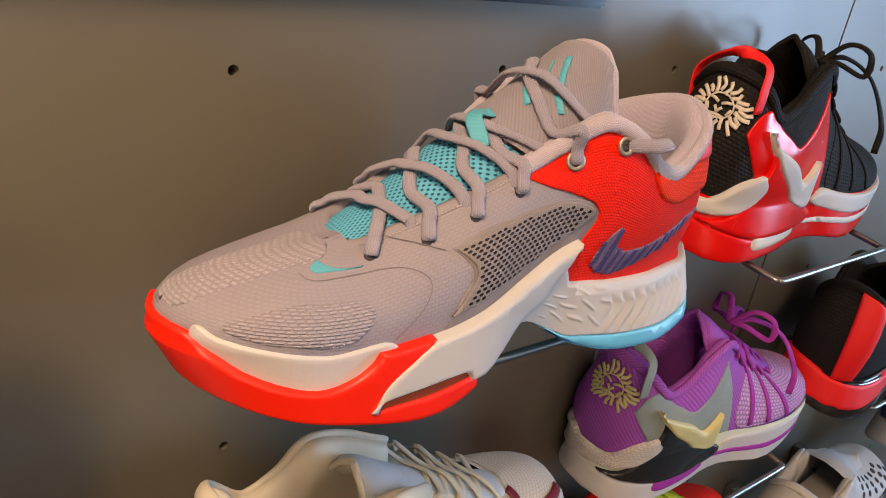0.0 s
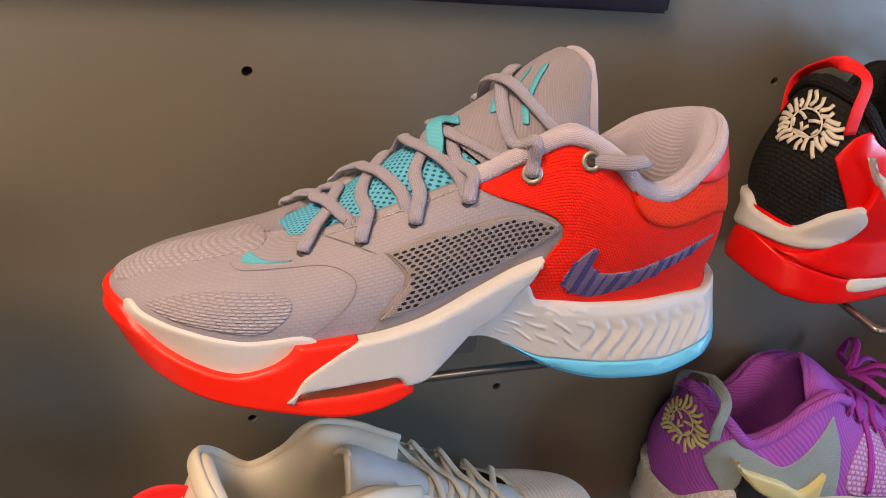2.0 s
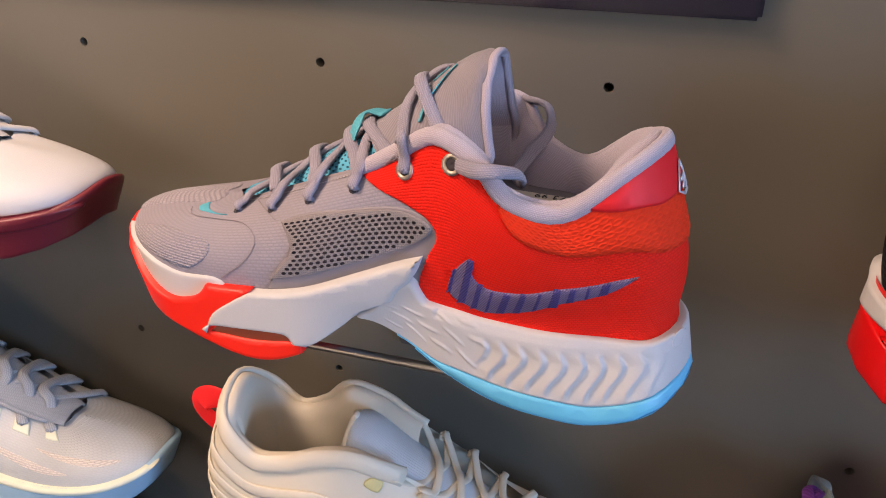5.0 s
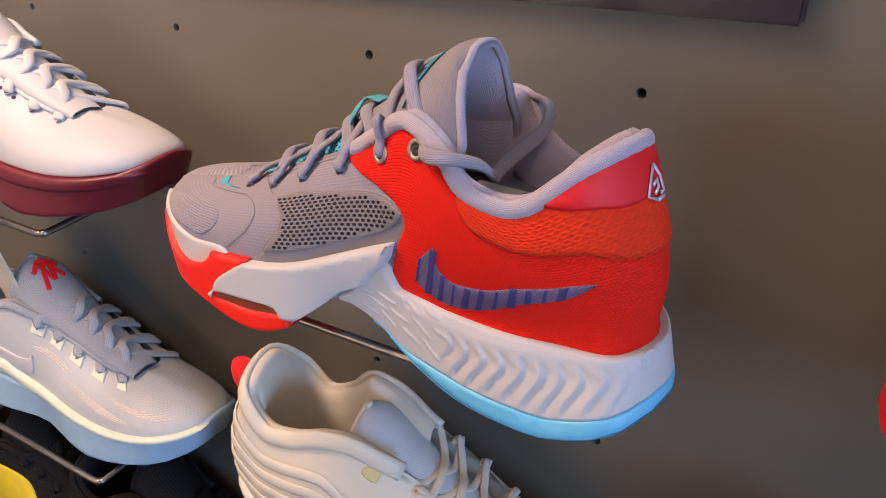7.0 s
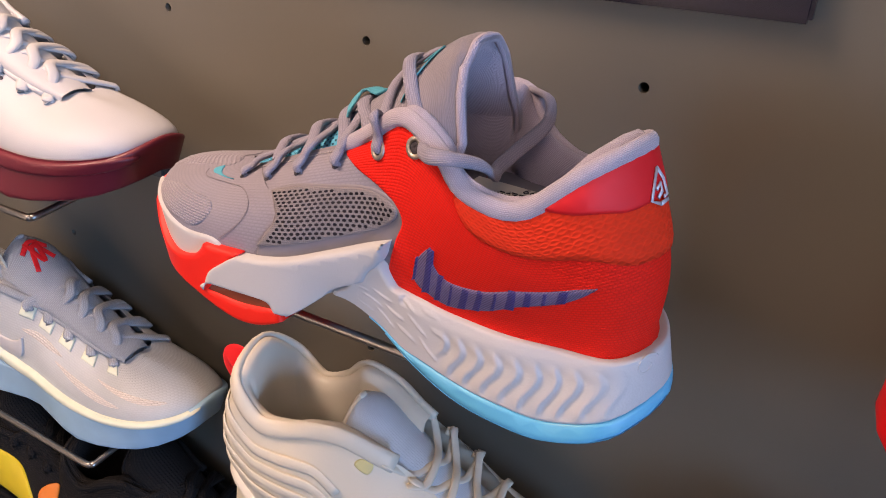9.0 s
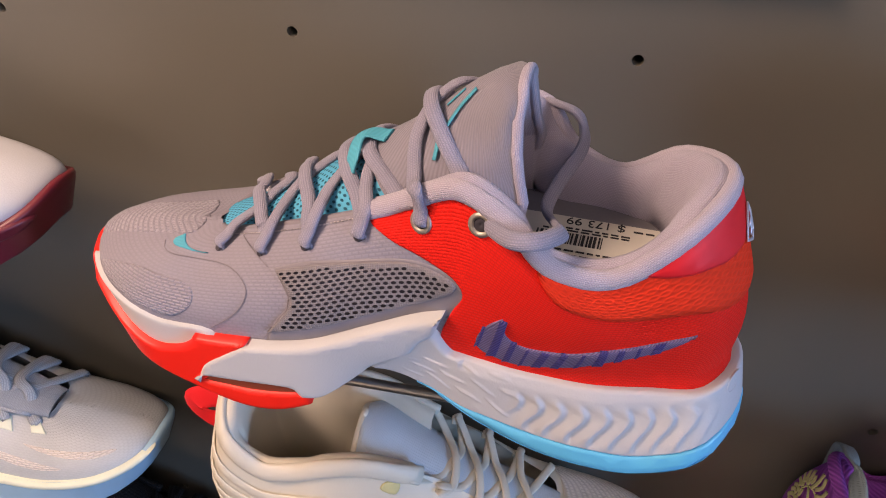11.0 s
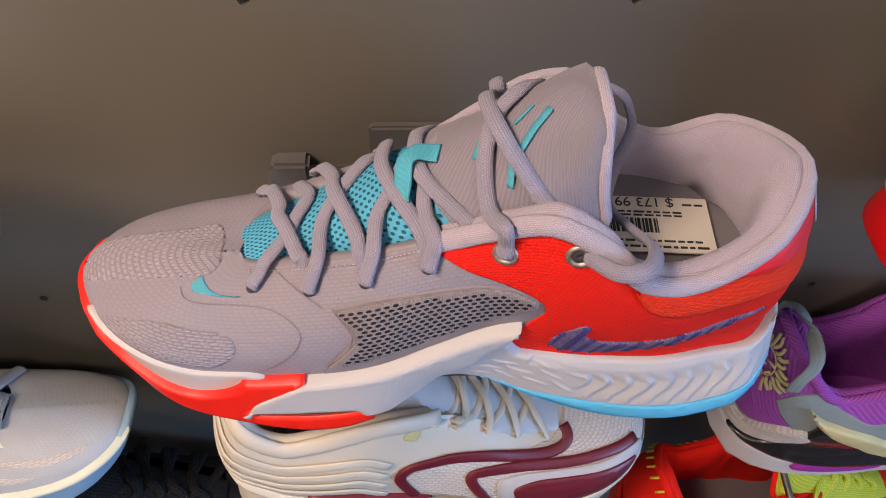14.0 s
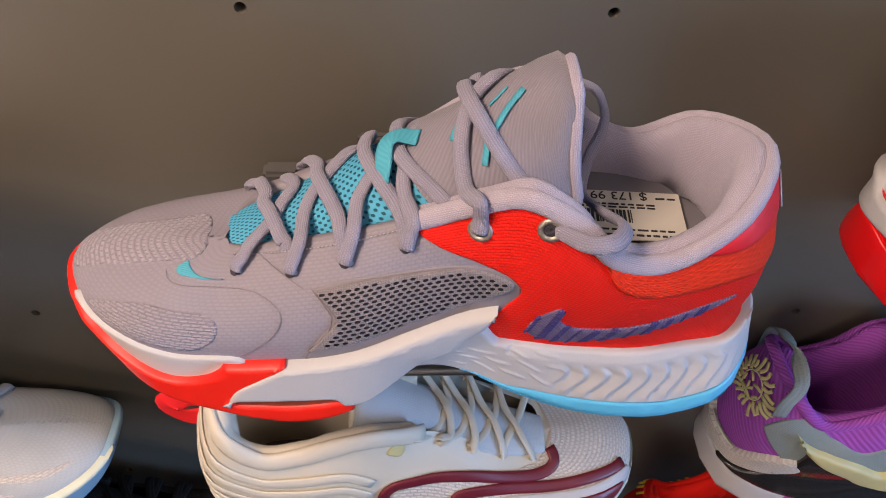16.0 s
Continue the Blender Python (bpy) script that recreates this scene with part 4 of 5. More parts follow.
# relief on the toe rand
for i, (a, d) in enumerate(((3.10, .050), (3.19, .055), (3.26, .055), (3.38, .035), (3.46, .035), (3.54, .035), (3.62, .035), (3.70, .035))):
    c = -.62 + (a - 3.10) * .72
    q = curve3([along(H, a - .02, c - d, .0044)[0], along(H, a + (.04 if i % 2 else -.03), c, .0049)[0], along(H, a + .03, c + d, .0044)[0]], 8)
    sweep("relief_bar", q, H.skin(a, c)[1][0], .0010, .0008, M["red_rubber"], rand, sides=6)
# price sticker on the insole
sticker = tagged(part("price_sticker", box((-.031, -.0138, 0), (.031, .0138, .0006)), M["paper"]), "white paper price sticker lying on the insole", "price label")
sticker.matrix_world = pose(.1570, -.1030, 1.4695, 0, 0, 176)
flat_text("price", "$ 173 99", .0066, Matrix.Translation((-.006, -.0112, .0007)), M["ink"], sticker)
x = -.010
rng = random.Random(3)
while x < .016:
    wd = rng.choice((.0004, .0007, .0011))
    part("code_bar", box((x, -.0025, .0006), (x + wd, .0045, .0009)), M["ink"], sticker)
    x += wd + rng.choice((.0004, .0008))
for y, x0, x1, t in ((.0110, -.028, .024, .0009), (.0082, -.026, .010, .0008), (-.0045, -.020, .014, .0007), (-.0062, -.020, .010, .0007), (-.0105, -.029, -.021, .0008)):
    x = x0
    while x < x1:
        wd = rng.uniform(.0015, .0045)
        part("print_bar", box((x, y, .0006), (min(x1, x + wd), y + t, .0009)), M["ink"], sticker)
        x += wd + .001


# ---------------------------------------------------------------- the wall round the shoe
sign = tagged(part("wall_sign", box((-.46, -.010, 1.541), (.2428, -.0005, 2.05), .002), M["navy"]), "dark navy sign panel fixed to the display wall", "sign")
sweep("printed_stroke", curve3([(.047, -.0104, 1.5415), (.053, -.0104, 1.547), (.066, -.0104, 1.556)], 10), (0, -1, 0), .0022, .0006, M["yellow"], sign, "thin yellow printed stroke", sides=6)


def wire_bracket(x0, x1, z, plate=None, reach=.117):
    """A bent wire that carries a shoe, let into the wall."""
    b = empty("wire_bracket", pose((x0 + x1) / 2, 0, z), "bent steel wire shoe bracket let into the display wall", "bracket", "wire brackets on the wall")
    h, r = (x1 - x0) / 2, .010
    pts = [(-h, .006, .012), (-h, -.03, .009), (-h, -reach + r, .001), (-h + r * .3, -reach + r * .3, 0), (-h + r, -reach, 0), (0, -reach, 0), (h - r, -reach, 0),
           (h - r * .3, -reach + r * .3, 0), (h, -reach + r, .001), (h, -.03, .009), (h, .006, .012)]
    sweep("wire", curve3(pts, 70), (0, .02, 1), .0052, .0052, M["chrome"], b, sides=10)
    for x in (-h, h):
        part("socket", box((x - .010, -.012, -.004), (x + .010, -.0003, .030), .002), M["acrylic"], b)
    return b


for x0, x1, z in ((.008, .178, 1.3795), (.372, .545, 1.3715), (-.365, -.20, 1.372), (-.365, -.20, 1.147), (.0, .17, 1.150), (.35, .52, 1.1415), (.35, .52, .925),
                  (.70, .87, 1.150), (.70, .87, .925), (-.365, -.20, .922)):
    wire_bracket(x0, x1, z)
plate_base = empty("bracket_plate", pose(.098, 0, 1.36), "smoked acrylic bracket plate screwed to the wall behind the shoe", "bracket")
part("plate", box((-.048, -.006, -.05), (.052, -.0003, .0700), .0015), M["acrylic"], plate_base)
part("arm", box((-.103, -.009, .020), (-.006, -.0005, .042), .004), M["acrylic"], plate_base, "grey metal arm of the bracket")


def stand(x, y, z, turn=0.0, size=(1, 1, 1)):
    """A shoe's place on the wall, pointing to +x, with its own proportions."""
    return pose(x, y, z, 0, 0, 180 + turn) @ Matrix.Diagonal((*size, 1))


def pull_loop(last, parent, mat, base, width, points, label):
    sweep("pull_loop", curve3(points, 26), base, width, .0016, mat, parent, label, power=.5)


def emblem(last, parent, mat, s0, w0, up, size=1.0):
    """A stitched crest of curling strokes round a small face-less core."""
    rng = random.Random(5)
    un = np.array([.95, .30]) * size
    _, n = last.skin(s0, w0)
    core = sweep("crest", np.array([along(last, s0 + .45 * un[0] * math.cos(a), w0 + .52 * un[1] * math.sin(a), up)[0] for a in np.arange(16) * math.pi / 8]), n[0], .0022 * size, .0008, mat, parent,
                 "stitched crest with curling strokes", sides=6, closed=True)
    for i in range(24):
        a = 2 * math.pi * i / 24
        r0, r1 = .50 + .1 * (i % 2), .90 + .28 * rng.random()
        q = [(r * math.cos(a + t), r * math.sin(a + t)) for r, t in ((r0, 0), ((r0 + r1) / 2, .16), (r1, .02 + .2 * rng.random()))]
        p = np.array([along(last, s0 + x * un[0], w0 + y * un[1], up)[0] for x, y in curve3([(*c, 0) for c in q], 7)[:, :2]])
        _, n = last.skin(s0, w0)
        sweep("crest_stroke", p, n[0], .0048 * size, .0008, mat, core, sides=6)
    for x0, y0, x1, y1 in ((-.35, .25, -.05, .1), (.05, .12, .35, .28), (-.12, -.05, .0, -.3), (.12, -.05, .0, -.3), (-.25, -.42, .25, -.42), (-.4, 0, -.3, -.3), (.4, 0, .3, -.3)):
        p = np.array([along(last, s0 + x * un[0], w0 + y * un[1], up)[0] for x, y in ((x0, y0), ((x0 + x1) / 2, (y0 + y1) / 2 + .03), (x1, y1))])
        _, n = last.skin(s0, w0)
        sweep("crest_stroke", p, n[0], .0036 * size, .0008, mat, core, sides=6)


def crossing_laces(last, parent, mat, tp, tn, eyes, rows, width=.006, height=.0028):
    for i in range(len(eyes) - 1):
        r = rows[i]
        f = lambda q, j, up: tp[q, j] + tn[q, j] * up
        lace(last, parent, mat, (26 - eyes[i][0], eyes[i][1] - .16), eyes[i + 1], [f(r, 14, .003), f(r + 2, 10, .003)], width, height)
        lace(last, parent, mat, eyes[i], (26 - eyes[i + 1][0], eyes[i + 1][1] - .16), [f(r, 9, .0058), f(r + 2, 14, .0058)], width, height)


GENERIC_FRONT = [(.080, .002, .0745), (.105, .001, .086), (.130, 0, .1005), (.153, 0, .1135), (.180, 0, .1315), (.198, 0, .146)]
GENERIC_EDGE = [(.080, .012, .070), (.108, .017, .079), (.140, .019, .090), (.172, .024, .100), (.200, .026, .118), (.204, .016, .140)]
EYES4 = [(2.9, .90), (3.95, .86), (4.9, .84), (5.8, .84), (6.6, .88)]


def lift(points, d):
    return [(x, y, z + d * min(1, max(0, (x - .08) / .1))) for x, y, z in points]


# ---------------------------------------------------------------- white and maroon shoe on the row below
def white_shoe():
    o = empty("basketball_shoe", stand(.2437, -.0707, 1.1545, .35, (1.0, 1.005, 1.038)), "white leather basketball shoe with maroon trim and red heel loop", "shoe")
    L = Last(FLAT_GROUND, rim=[(x, h, z + (0, .006, .013, .017, .017, .017)[max(0, i - 8)]) for i, (x, h, z) in enumerate(RIM)], high=1.12, side=-1)
    body(L, o, M["white"], M["white"], M["white"], M["insole"], a=6.4, binding=M["white"], thick=.012)
    tp, tn = tongue_part(L, o, lift(GENERIC_FRONT, -.008), lift(GENERIC_EDGE, -.006), M["white_cool"], M["white"], thick=.010)
    for i in range(4):
        f = lambda q, j, up: tp[q, j] + tn[q, j] * up
        r, s0, s1 = (3, 6, 9, 12)[i], EYES4[i][0], EYES4[i + 1][0]
        for a, b, cols, up in ((s0, 26 - s1, (6, 12, 18), .0075), (26 - s0, s1, (18, 12, 6), .0055)):
            p0, n0 = L.skin(a, .90)
            p1, n1 = L.skin(b, .96)
            path = curve3([p0[0] - n0[0] * .001, p0[0] + n0[0] * .003, f(r, cols[0], up), f(r + 1, cols[1], up), f(r + 2, cols[2], up), p1[0] + n1[0] * .002, p1[0] - n1[0] * .003], 30)
            sweep("lace", path, (-.35, 0, 1), .0052, .0020, M["white"], o, power=.8)
    patch("toe_weave", L, mirrored_toe([(0, .12), (1.2, .10), (2.2, .16), (3.0, .42), (2.9, .80), (2.0, .94), (0, .95)]), M["cream"], o, h=.0006, label="cream speckled woven toe")
    patch("side_weave", L, [(2.9, .85, 1), (2.9, .05, 1), (4.2, .02), (6.5, .06), (7.2, .30, 1), (6.0, .52), (4.5, .62), (3.4, .80)], M["cream"], o, h=.0006, label="cream speckled woven side panel")
    for pts in ([(1.45, .93), (2.25, .80), (3.1, .72), (4.0, .68), (5.05, .62), (6.25, .51), (6.95, .46), (7.15, .32), (6.75, .06)], [(.9, .30), (2.05, .54), (3.6, .58), (4.8, .47), (5.3, .34), (4.85, .04)]):
        q = curve3([(*p, 0) for p in pts], 40)
        p, n = L.skin(q[:, 0], q[:, 1])
        sweep("maroon_piping", p + n * .0012, n, .0075, .0026, M["maroon"], o, power=.7)
    patch("toe_swoop", L, [(.9, .20), (2.2, .46), (3.5, .50), (4.5, .38), (4.6, .14), (4.2, -.15), (2.5, -.22), (1.4, -.08)], M["foam"], o, h=.0020, label="white edging of the toe panel")
    patch("toe_flash", L, [(1.3, .15), (2.35, .36), (3.45, .41), (4.15, .30), (4.2, .16), (3.9, -.08), (2.55, -.15), (1.8, .0)], M["maroon"], o, h=.0030, label="maroon suede toe panel")
    for w0 in (.30, .45, .60, .75):
        q = curve3([(13 - 5.5, w0 - .22, 0), (8.6, w0 - .05, 0), (10.2, w0, 0), (12, w0 + .03, 0), (13, w0 + .03, 0)], 30)
        p, n = L.skin(q[:, 0], q[:, 1])
        sweep("padded_fold", p + n * .001, n, .008, .0018, M["white"], o, sides=8)
    patch("sole_wall", L, [(.0, -.15), (3, -.12), (6, -.1), (9, -.02), (11, .10), (13, .2), (15, .10), (15, -1), (9, -1), (5, -1), (.0, -1)], M["white"], o, h=.0045, edge=.002)
    patch("side_stripe", L, [(6.4, .02), (8.0, .10), (9.6, .16), (9.6, .10), (8.0, .03), (6.6, -.04)], M["maroon"], o, h=.0052, edge=.0005)
    z = L.at(13, 1)[0]
    pull_loop(L, o, M["red_smooth"], (.3, .95, .1), .016, [z + np.array(v) for v in ((-.004, .004, -.026), (.004, .004, -.020), (.019, .004, -.017), (.030, .004, -.025), (.021, .004, -.036), (.004, .004, -.038))],
              "red ribbon heel loop with small dark stars")
    patch("gold_mark", L, [(6.9, .80), (7.3, .83), (7.2, .90), (6.85, .90)], M["gold"], o, h=.001)
    st = tagged(part("price_sticker", box((-.026, -.014, 0), (.026, .014, .0006)), M["paper"]), "white paper price sticker lying on the insole", "price label")
    st.matrix_world = pose(.022, -.083, 1.1935, 0, 0, -22)
    for i in range(16):
        part("code_bar", box((-.014 + i * .0017, -.004, .0006), (-.0133 + i * .0017 + (i % 3) * .0003, .004, .0009)), M["ink"], st)
    for i in range(9):
        part("print_bar", box((-.020 + i * .0044, .0065, .0006), (-.017 + i * .0044, .0080, .0009)), M["ink"], st)


white_shoe()


# ---------------------------------------------------------------- the two shoes with crests
def crest_shoe(m, label, c):
    """A low shoe with a glossy side plate, a large tick, a heel crest and a pull loop; c names its materials."""
    o = empty("basketball_shoe", m, label, "shoe")
    L = Last(FLAT_GROUND, high=1.14, side=-1)
    body(L, o, M[c["knit"]], M[c["sole"]], M[c["lining"]], M[c["lining"]], a=6.2, binding=M[c["lining"]], thick=.008)
    tp, tn = tongue_part(L, o, lift(GENERIC_FRONT, .006), lift(GENERIC_EDGE, .006), M[c["tongue"]], M[c["lining"]], thick=.008)
    crossing_laces(L, o, M[c["lace"]], tp, tn, EYES4, [3, 6, 9, 12], .0075)
    patch("forefoot_mesh", L, mirrored_toe([(0, .05), (1.5, .04), (3.5, .03), (5.6, .02), (6.0, .25), (5.7, .60), (5.0, .86), (3.4, .93), (2.2, .95), (0, .96)]), M[c["mesh"]], o, h=.0006, label=c["mesh_label"])
    for s0 in (3.4, 4.3, 5.2):
        q = curve3([(s0 + .3, .95, 0), (s0 + .1, .55, 0), (s0 - .1, .05, 0)], 20)
        p, n = L.skin(q[:, 0], q[:, 1])
        sweep("support_cord", p + n * .001, n, .0060, .0018, M[c["lace"]], o, power=.6)
    patch("quarter_panel", L, [(11.95, .62, 1), (11.75, .84), (11.2, .98), (10.2, .76), (9.0, .48), (8.1, .52), (7.6, .82, 1), (6.7, .5), (6.0, -.2, 1), (7.5, -.28), (10.4, .10), (11.1, .35)],
          M[c["panel"]], o, h=.0012, label=c["panel_label"])
    patch("side_plate", L, [(12.3, -.40, 1), (11.2, -.52), (9.2, -.66), (7.0, -.64), (6.5, -.35), (7.4, -.08), (9.2, .28), (10.3, .55), (10.75, .64, 1), (10.55, .32), (11.05, -.18)],
          M[c["plate"]], o, h=.0054, edge=.002, label=c["plate_label"])
    patch("heel_clip", L, [(14.5, .16, 1), (13.5, .10), (12.95, -.02), (12.0, .02), (11.25, .24), (10.6, .34), (10.1, .15), (10.8, -.15), (12.1, -.28), (13.3, -.40), (14.5, -.34, 1)], M[c["clip"]], o, h=.0055, edge=.002,
          label="pale moulded heel clip")
    patch("side_tick", L, [(11.35, .79, 1), (9.7, .30), (8.1, -.04), (7.35, -.20), (6.95, -.10), (7.1, .26, 1), (7.5, .13), (8.0, .14), (9.3, .40), (10.4, .62)], M[c["tick"]], o, h=.0068, edge=.0012, step=(.12, .04), label=c["tick_label"])
    emblem(L, o, M[c["crest"]], 12.65, .72, .0018, .62)
    z = along(L, 12.0, .84, .002)[0]
    t, h = L.at(12.0, 1)[0], L.at(13.9, 1)[0]
    pull_loop(L, o, M[c["loop"]], (.1, 1, .1), .009, [z + np.array((0, .001, -.004)), z + np.array((.001, .002, .010)), t + np.array((.003, -.001, .014)), t * .5 + h * .5 + np.array((.003, 0, .022)),
              h + np.array((.002, 0, .012)), h + np.array((.003, 0, -.012))], c["loop_label"])
    sole = [(-1.0, -.35), (1.0, -.12), (3.0, -.10), (6.0, -.16), (6.6, -.55), (9.5, -.64), (11.9, -.48), (13.5, -.36), (13.5, -1.0), (9, -1.0), (5, -1.0), (1, -1.0), (-1, -1.0)]
    patch("sole_wall", L, sole, M[c["wall"]], o, h=.0042, edge=.002, label=c["wall_label"])
    patch("sole_stripe", L, [(1.8, -.58), (4.0, -.50), (6.5, -.52), (6.6, -.62), (4.0, -.66), (2.0, -.70)], M[c["stripe"]], o, h=.0050, edge=.001)
    patch("air_window", L, [(7.4, -.60), (8.6, -.56), (9.9, -.62), (9.9, -.82), (8.6, -.84), (7.4, -.78)], M[c["air"]], o, h=.0050, edge=.001)
    return o, L, tp, tn


def loose_bow(o, mat, at, rng, width=.006):
    """Two loops and two loose ends of a tied lace."""
    x, y, z = at
    for k in range(4):
        a = [(-.9, 1), (.9, 1), (-.5, -1), (.6, -1)][k]
        if k < 2:
            pts = [(x, y, z), (x - .012, y + a[0] * .016, z + .016), (x - .020, y + a[0] * .034, z + .012), (x - .018, y + a[0] * .036, z - .004), (x - .006, y + a[0] * .016, z + .002), (x, y, z + .002)]
        else:
            pts = [(x, y, z), (x - .018, y + a[0] * .020, z + .006), (x - .045, y + a[0] * .045, z - .008), (x - .060, y + a[0] * .070, z - .040), (x - .058, y + a[0] * .076, z - .062)]
        sweep("lace_end", curve3(pts, 26), (.3, .2, 1), width, .0026, mat, o, power=.8)


o, L, tp, tn = crest_shoe(stand(.6153, -.0651, 1.1451, -5.7, (1.063, .95, 1.025)), "orchid purple basketball shoe with sage panel and yellow tick", dict(
    knit="purple", sole="lime_white", lining="purple", tongue="purple", lace="magenta", mesh="purple_mesh", mesh_label="orchid open-mesh forefoot", panel="sage", panel_label="sage green textile quarter",
    plate="black_gloss", plate_label="black moulded side plate", clip="cream", tick="gold", tick_label="pale yellow moulded tick", crest="gold", loop="sage", loop_label="sage ribbon pull loop",
    wall="foam", wall_label="off-white foam sole wall", stripe="magenta", air="magenta"))
loose_bow(o, M["magenta"], (.150, .0, .132), random.Random(1))
o, L, tp, tn = crest_shoe(stand(.6037, -.0511, 1.3766, -.5, (.976, .913, 1.046)), "black and glossy red basketball shoe with white tick", dict(
    knit="black", sole="red_gloss", lining="black", tongue="black", lace="black", mesh="black", mesh_label="black mesh forefoot", panel="red_gloss", panel_label="bright red quarter panel",
    plate="red_gloss", plate_label="glossy red moulded side plate", clip="foam", tick="foam", tick_label="white moulded tick", crest="silver_print", loop="red_smooth", loop_label="red ribbon pull loop",
    wall="red_gloss", wall_label="glossy red sole wall", stripe="foam", air="silver_print"))
patch("foam_wedge", L, [(-1, .0), (1, .02), (3.5, .0), (6.2, .04), (6.4, -.2), (4, -.42), (1, -.45), (-1, -.4)], M["foam"], o, h=.0050, edge=.002, label="white foam forefoot wedge")
loose_bow(o, M["black"], (.150, .0, .134), random.Random(2))


# ---------------------------------------------------------------- shoes to the other side
def plain_shoe(m, label, up, sole, lining, lace_mat, high=1.05, rand=None, tongue=None, laces=True, eyes=EYES4):
    o = empty("basketball_shoe", m, label, "shoe")
    L = Last(FLAT_GROUND, high=high, side=-1)
    body(L, o, M[up], M[sole], M[lining], M["insole"], a=6.2, binding=M[lining], thick=.008)
    tp, tn = tongue_part(L, o, lift(GENERIC_FRONT, .006), lift(GENERIC_EDGE, .006), M[tongue or lining], M[lining], thick=.008)
    if laces:
        crossing_laces(L, o, M[lace_mat], tp, tn, eyes, [3, 6, 9, 12], .008, .0035)
    patch("sole_wall", L, [(-13, -.14), (-9, -.1), (-4, -.12), (-2, -.05), (0, .10), (2, -.05), (4, -.12), (9, -.1), (13, -.14), (13, -1), (9, -1), (4, -1), (0, -1), (-4, -1), (-9, -1), (-13, -1)], M[rand or sole], o, h=.0045, edge=.002)
    return o, L, tp, tn


o, L, tp, tn = plain_shoe(stand(-.1093, -.074, 1.3836, 0, (1.007, .925, .905)), "white leather basketball shoe with maroon rubber sole", "foam", "maroon", "foam", "foam", high=1.03)
patch("foxing", L, [(.9, -.02), (3, -.02), (6, .0), (9, .05), (9, -.30), (6, -.32), (3, -.34), (1.1, -.28)], M["maroon"], o, h=.0062, edge=.002, label="matt brown-red foxing strip")
patch("gold_patch", L, [(7.0, .62), (8.0, .66), (8.0, .85), (7.2, .86)], M["gold"], o, h=.001)
for i in range(4):
    for j in range(2):
        p, n = L.skin(4.7 + i * .5, .90 - .09 * j)
        ring_part("vent_hole", p[0], n[0], .0016, .0001, .0004, M["under"], o, sides=10)

o, L, tp, tn = plain_shoe(stand(-.1167, -.0572, 1.1527, .2, (1.078, .969, .953)), "pale ice-grey basketball shoe with translucent blue sole", "ice", "ice_blue", "blue_grey", "blue_grey", high=.935, tongue="blue_grey")
patch("lime_foxing", L, [(.6, .06), (2.0, .02), (4, .02), (6.5, .06), (8.2, .18), (8.2, .08), (6.5, -.10), (4, -.13), (2, -.12), (.8, -.02)], M["lime_white"], o, h=.0058, edge=.002, label="pale lime foam edge")
patch("side_tick", L, [(9.9, .62, 1), (9.0, .38), (8.0, .18), (7.0, .12), (6.5, .20), (6.5, .44, 1), (6.8, .34), (7.4, .32), (8.4, .40), (9.2, .52)], M["foam"], o, h=.0016, label="cream tick mark")
patch("heel_wedge", L, [(7.6, .16), (9.0, .26), (11, .3), (13, .3), (13, -.1), (10, -.06), (8.6, -.02), (7.5, .02)], M["lime_white"], o, h=.0050, edge=.002, label="pale lime heel foam")
for pts in ([(1.2, .34), (2.2, .52), (3.4, .60), (2.6, .46), (1.7, .33)], [(2.6, .26), (3.6, .40), (5.0, .44), (4.2, .33), (3.3, .24)], [(4.8, .56), (5.8, .62), (6.6, .54), (5.7, .50)]):
    patch("cloud_print", L, pts, M["cream"], o, h=.0003, edge=.0002, label="faint cream cloud print")
for s0, w0 in EYES4:
    patch("eye_tab", L, [(s0 - .28, w0 - .14, 1), (s0 + .24, w0 - .14, 1), (s0 + .28, min(1, w0 + .05), 1), (s0 - .20, min(1, w0 + .05), 1)], M["lime_white"], o, h=.0014, label="pale lime eyelet tab")
for pts in (((20, 7), (22, 12), (20, 17)), ((17, 8), (21, 12), (18, 16)), ((22, 9), (18, 12), (22, 15))):
    sweep("tongue_mark", curve3([tp[a, b] + tn[a, b] * .005 for a, b in pts], 14), tn[20, 12], .0042, .001, M["red_smooth"], o, "coral printed mark on the tongue", power=.5)
card = tagged(part("price_card", box((-.028, -.0008, -.045), (.028, .0008, .045), .0004), M["paper"]), "pale price card standing by the grey shoe", "price card")
card.matrix_world = pose(-.345, -.075, 1.268, 8, -22, -12)

# row below
o, L, tp, tn = plain_shoe(pose(-.215, -.060, .955, 0, 0, 180), "black basketball shoe with yellow and orange trim", "black", "black", "black", "black", high=1.0)
patch("yellow_quarter", L, [(5, .1), (8, .1), (10, .2), (10.2, .6), (8, .7), (6, .6)], M["yellow"], o, h=.002, label="bright yellow leather quarter")
patch("orange_edge", L, [(3.6, .1), (4.4, .1), (4.8, .5), (4.2, .8), (3.9, .5)], M["orange"], o, h=.002, label="orange rubber edge")
o, L, tp, tn = plain_shoe(pose(-.01, -.060, .985, 0, 0, 180), "black basketball shoe on the lowest row", "black", "black_gloss", "black", "black", high=1.0)
o, L, tp, tn = plain_shoe(pose(.545, -.070, 1.000, 0, 0, 180), "fluorescent red and yellow basketball shoe on the lowest row", "red", "red_rubber", "red", "neon", high=1.05, tongue="neon")
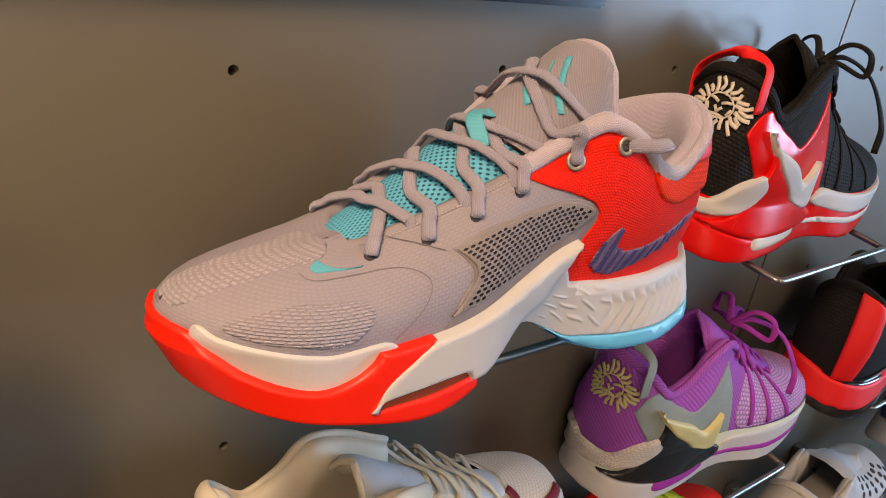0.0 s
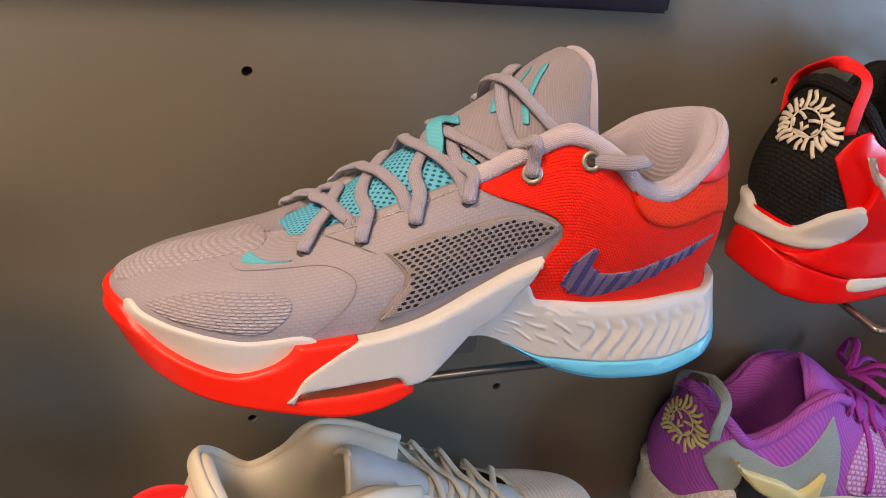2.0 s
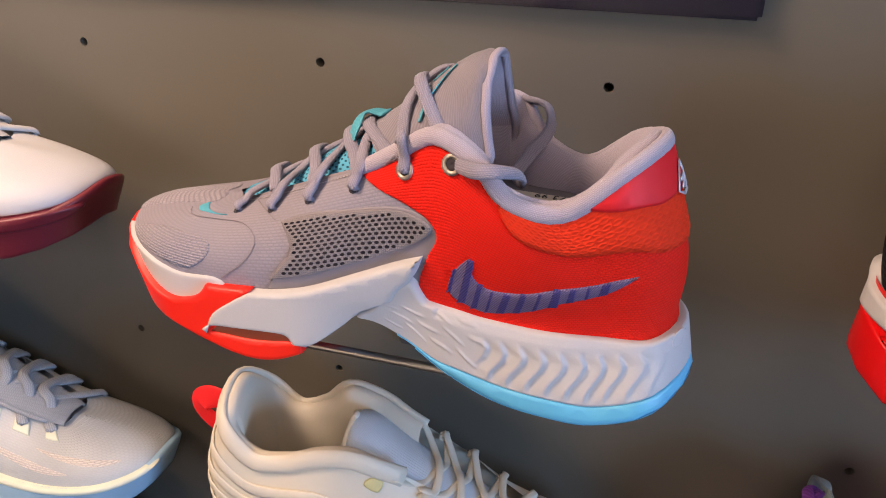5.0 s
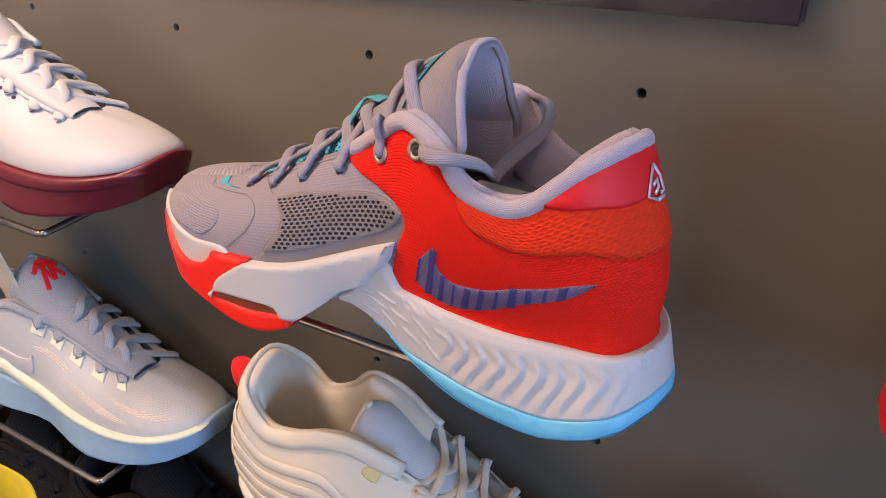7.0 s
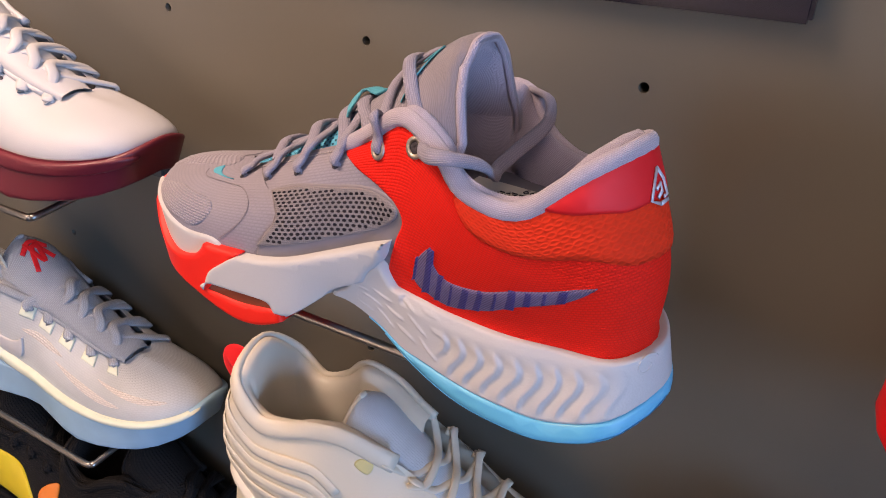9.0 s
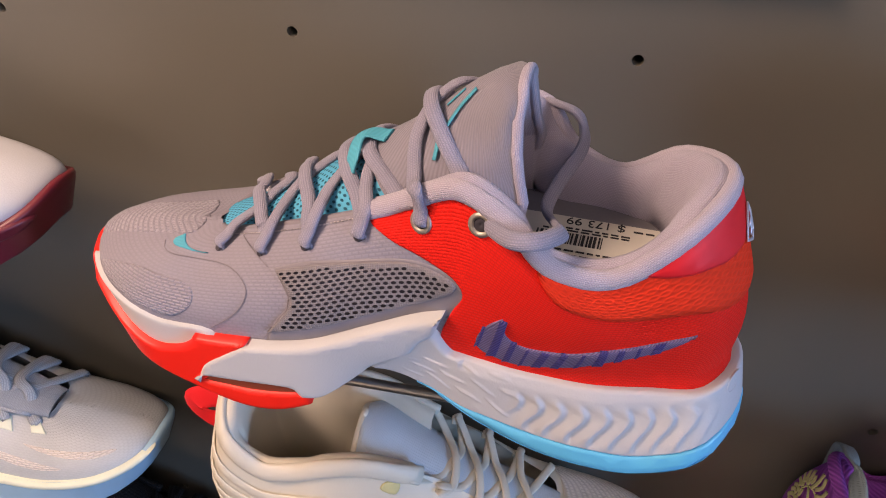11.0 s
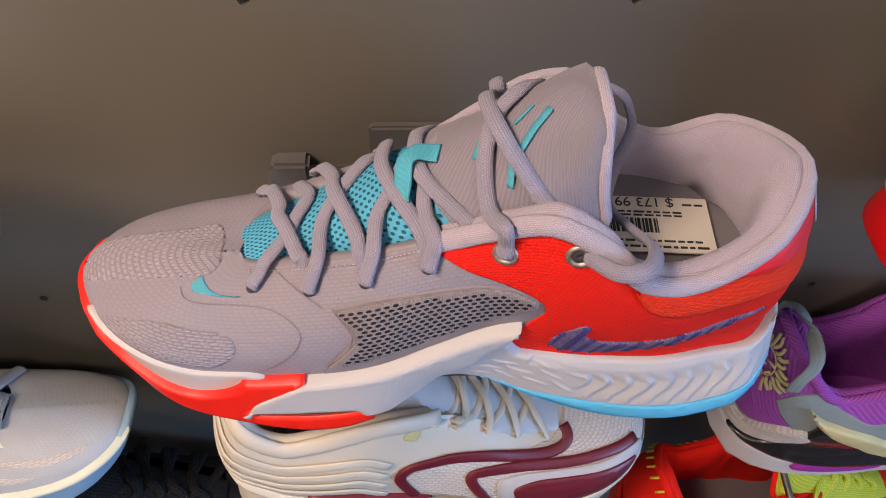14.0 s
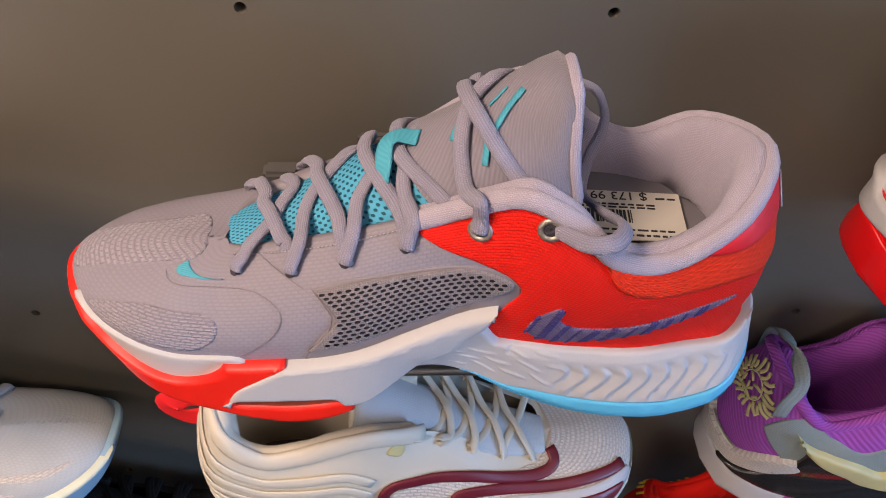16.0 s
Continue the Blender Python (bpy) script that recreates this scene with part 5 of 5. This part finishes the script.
for i in range(26):
    s0 = 9.0 + i * .27
    p, n = L.skin(s0, .97)
    sweep("yellow_stitch", np.array([p[0] + n[0] * .003 + np.array((0, 0, .001)), along(L, s0 + .08, .88, .0035)[0]]), n[0], .0022, .0018, M["yellow"], o, sides=6)
patch("neon_panel", L, [(6.4, .5), (7.6, .55), (8.2, .9), (7.0, .92)], M["neon"], o, h=.0015, label="neon yellow eyestay panel")

# beyond the panel joint
o, L, tp, tn = plain_shoe(pose(.905, -.070, 1.155, 0, 0, 180), "black basketball shoe with red heel strap and red sole", "black", "black_gloss", "black", "black", high=1.35)
patch("heel_strap", L, [(11.2, .0, 1), (12.2, .0, 1), (12.5, .98, 1), (11.6, .98, 1)], M["red_smooth"], o, h=.004, edge=.0015, label="upright red heel strap")
patch("heel_wrap", L, [(7.6, -.05), (9.0, -.15), (11.0, -.12), (13, .05), (15, .1), (15, -.7), (11.0, -.8), (8.6, -.7), (7.4, -.4)], M["red_smooth"], o, h=.006, edge=.003, label="red moulded heel wrap")
clog = empty("clog", pose(.97, -.075, .905, 0, 0, 180), "white foam clog with round vent holes", "clog")
C = Last(FLAT_GROUND, high=.8, side=-1)
body(C, clog, M["foam"], M["foam"], M["foam"], M["foam"], a=8.5, binding=M["foam"])
dome = [[C.at(s0, 1)[0] for s0 in np.linspace(0, 8.6, 18)], [C.at(26 - s0, 1)[0] for s0 in np.linspace(0, 8.6, 18)]]
dome = np.array(dome)
f = np.linspace(0, 1, 7)[:, None, None]
roof = dome[0][None] * (1 - f) + dome[1][None] * f
roof[..., 2] += .006 * np.sin(np.pi * f[..., 0])
grid("instep", roof, M["foam"], clog)
for i in range(6):
    for j in range(3):
        p, n = C.skin(1.6 + i * .75, .35 + .2 * j)
        ring_part("vent_hole", p[0], n[0], .0042, .0001, .0005, M["under"], clog, sides=12)
plain_shoe(pose(1.30, -.070, .94, 0, 0, 180), "navy blue basketball shoe on the lowest row", "navy_cloth", "foam", "navy_cloth", "navy_cloth", high=1.0)
plain_shoe(pose(1.28, -.070, 1.09, 0, 0, 180), "pale pink basketball shoe beyond the panel joint", "cream", "foam", "black", "white", high=1.0)
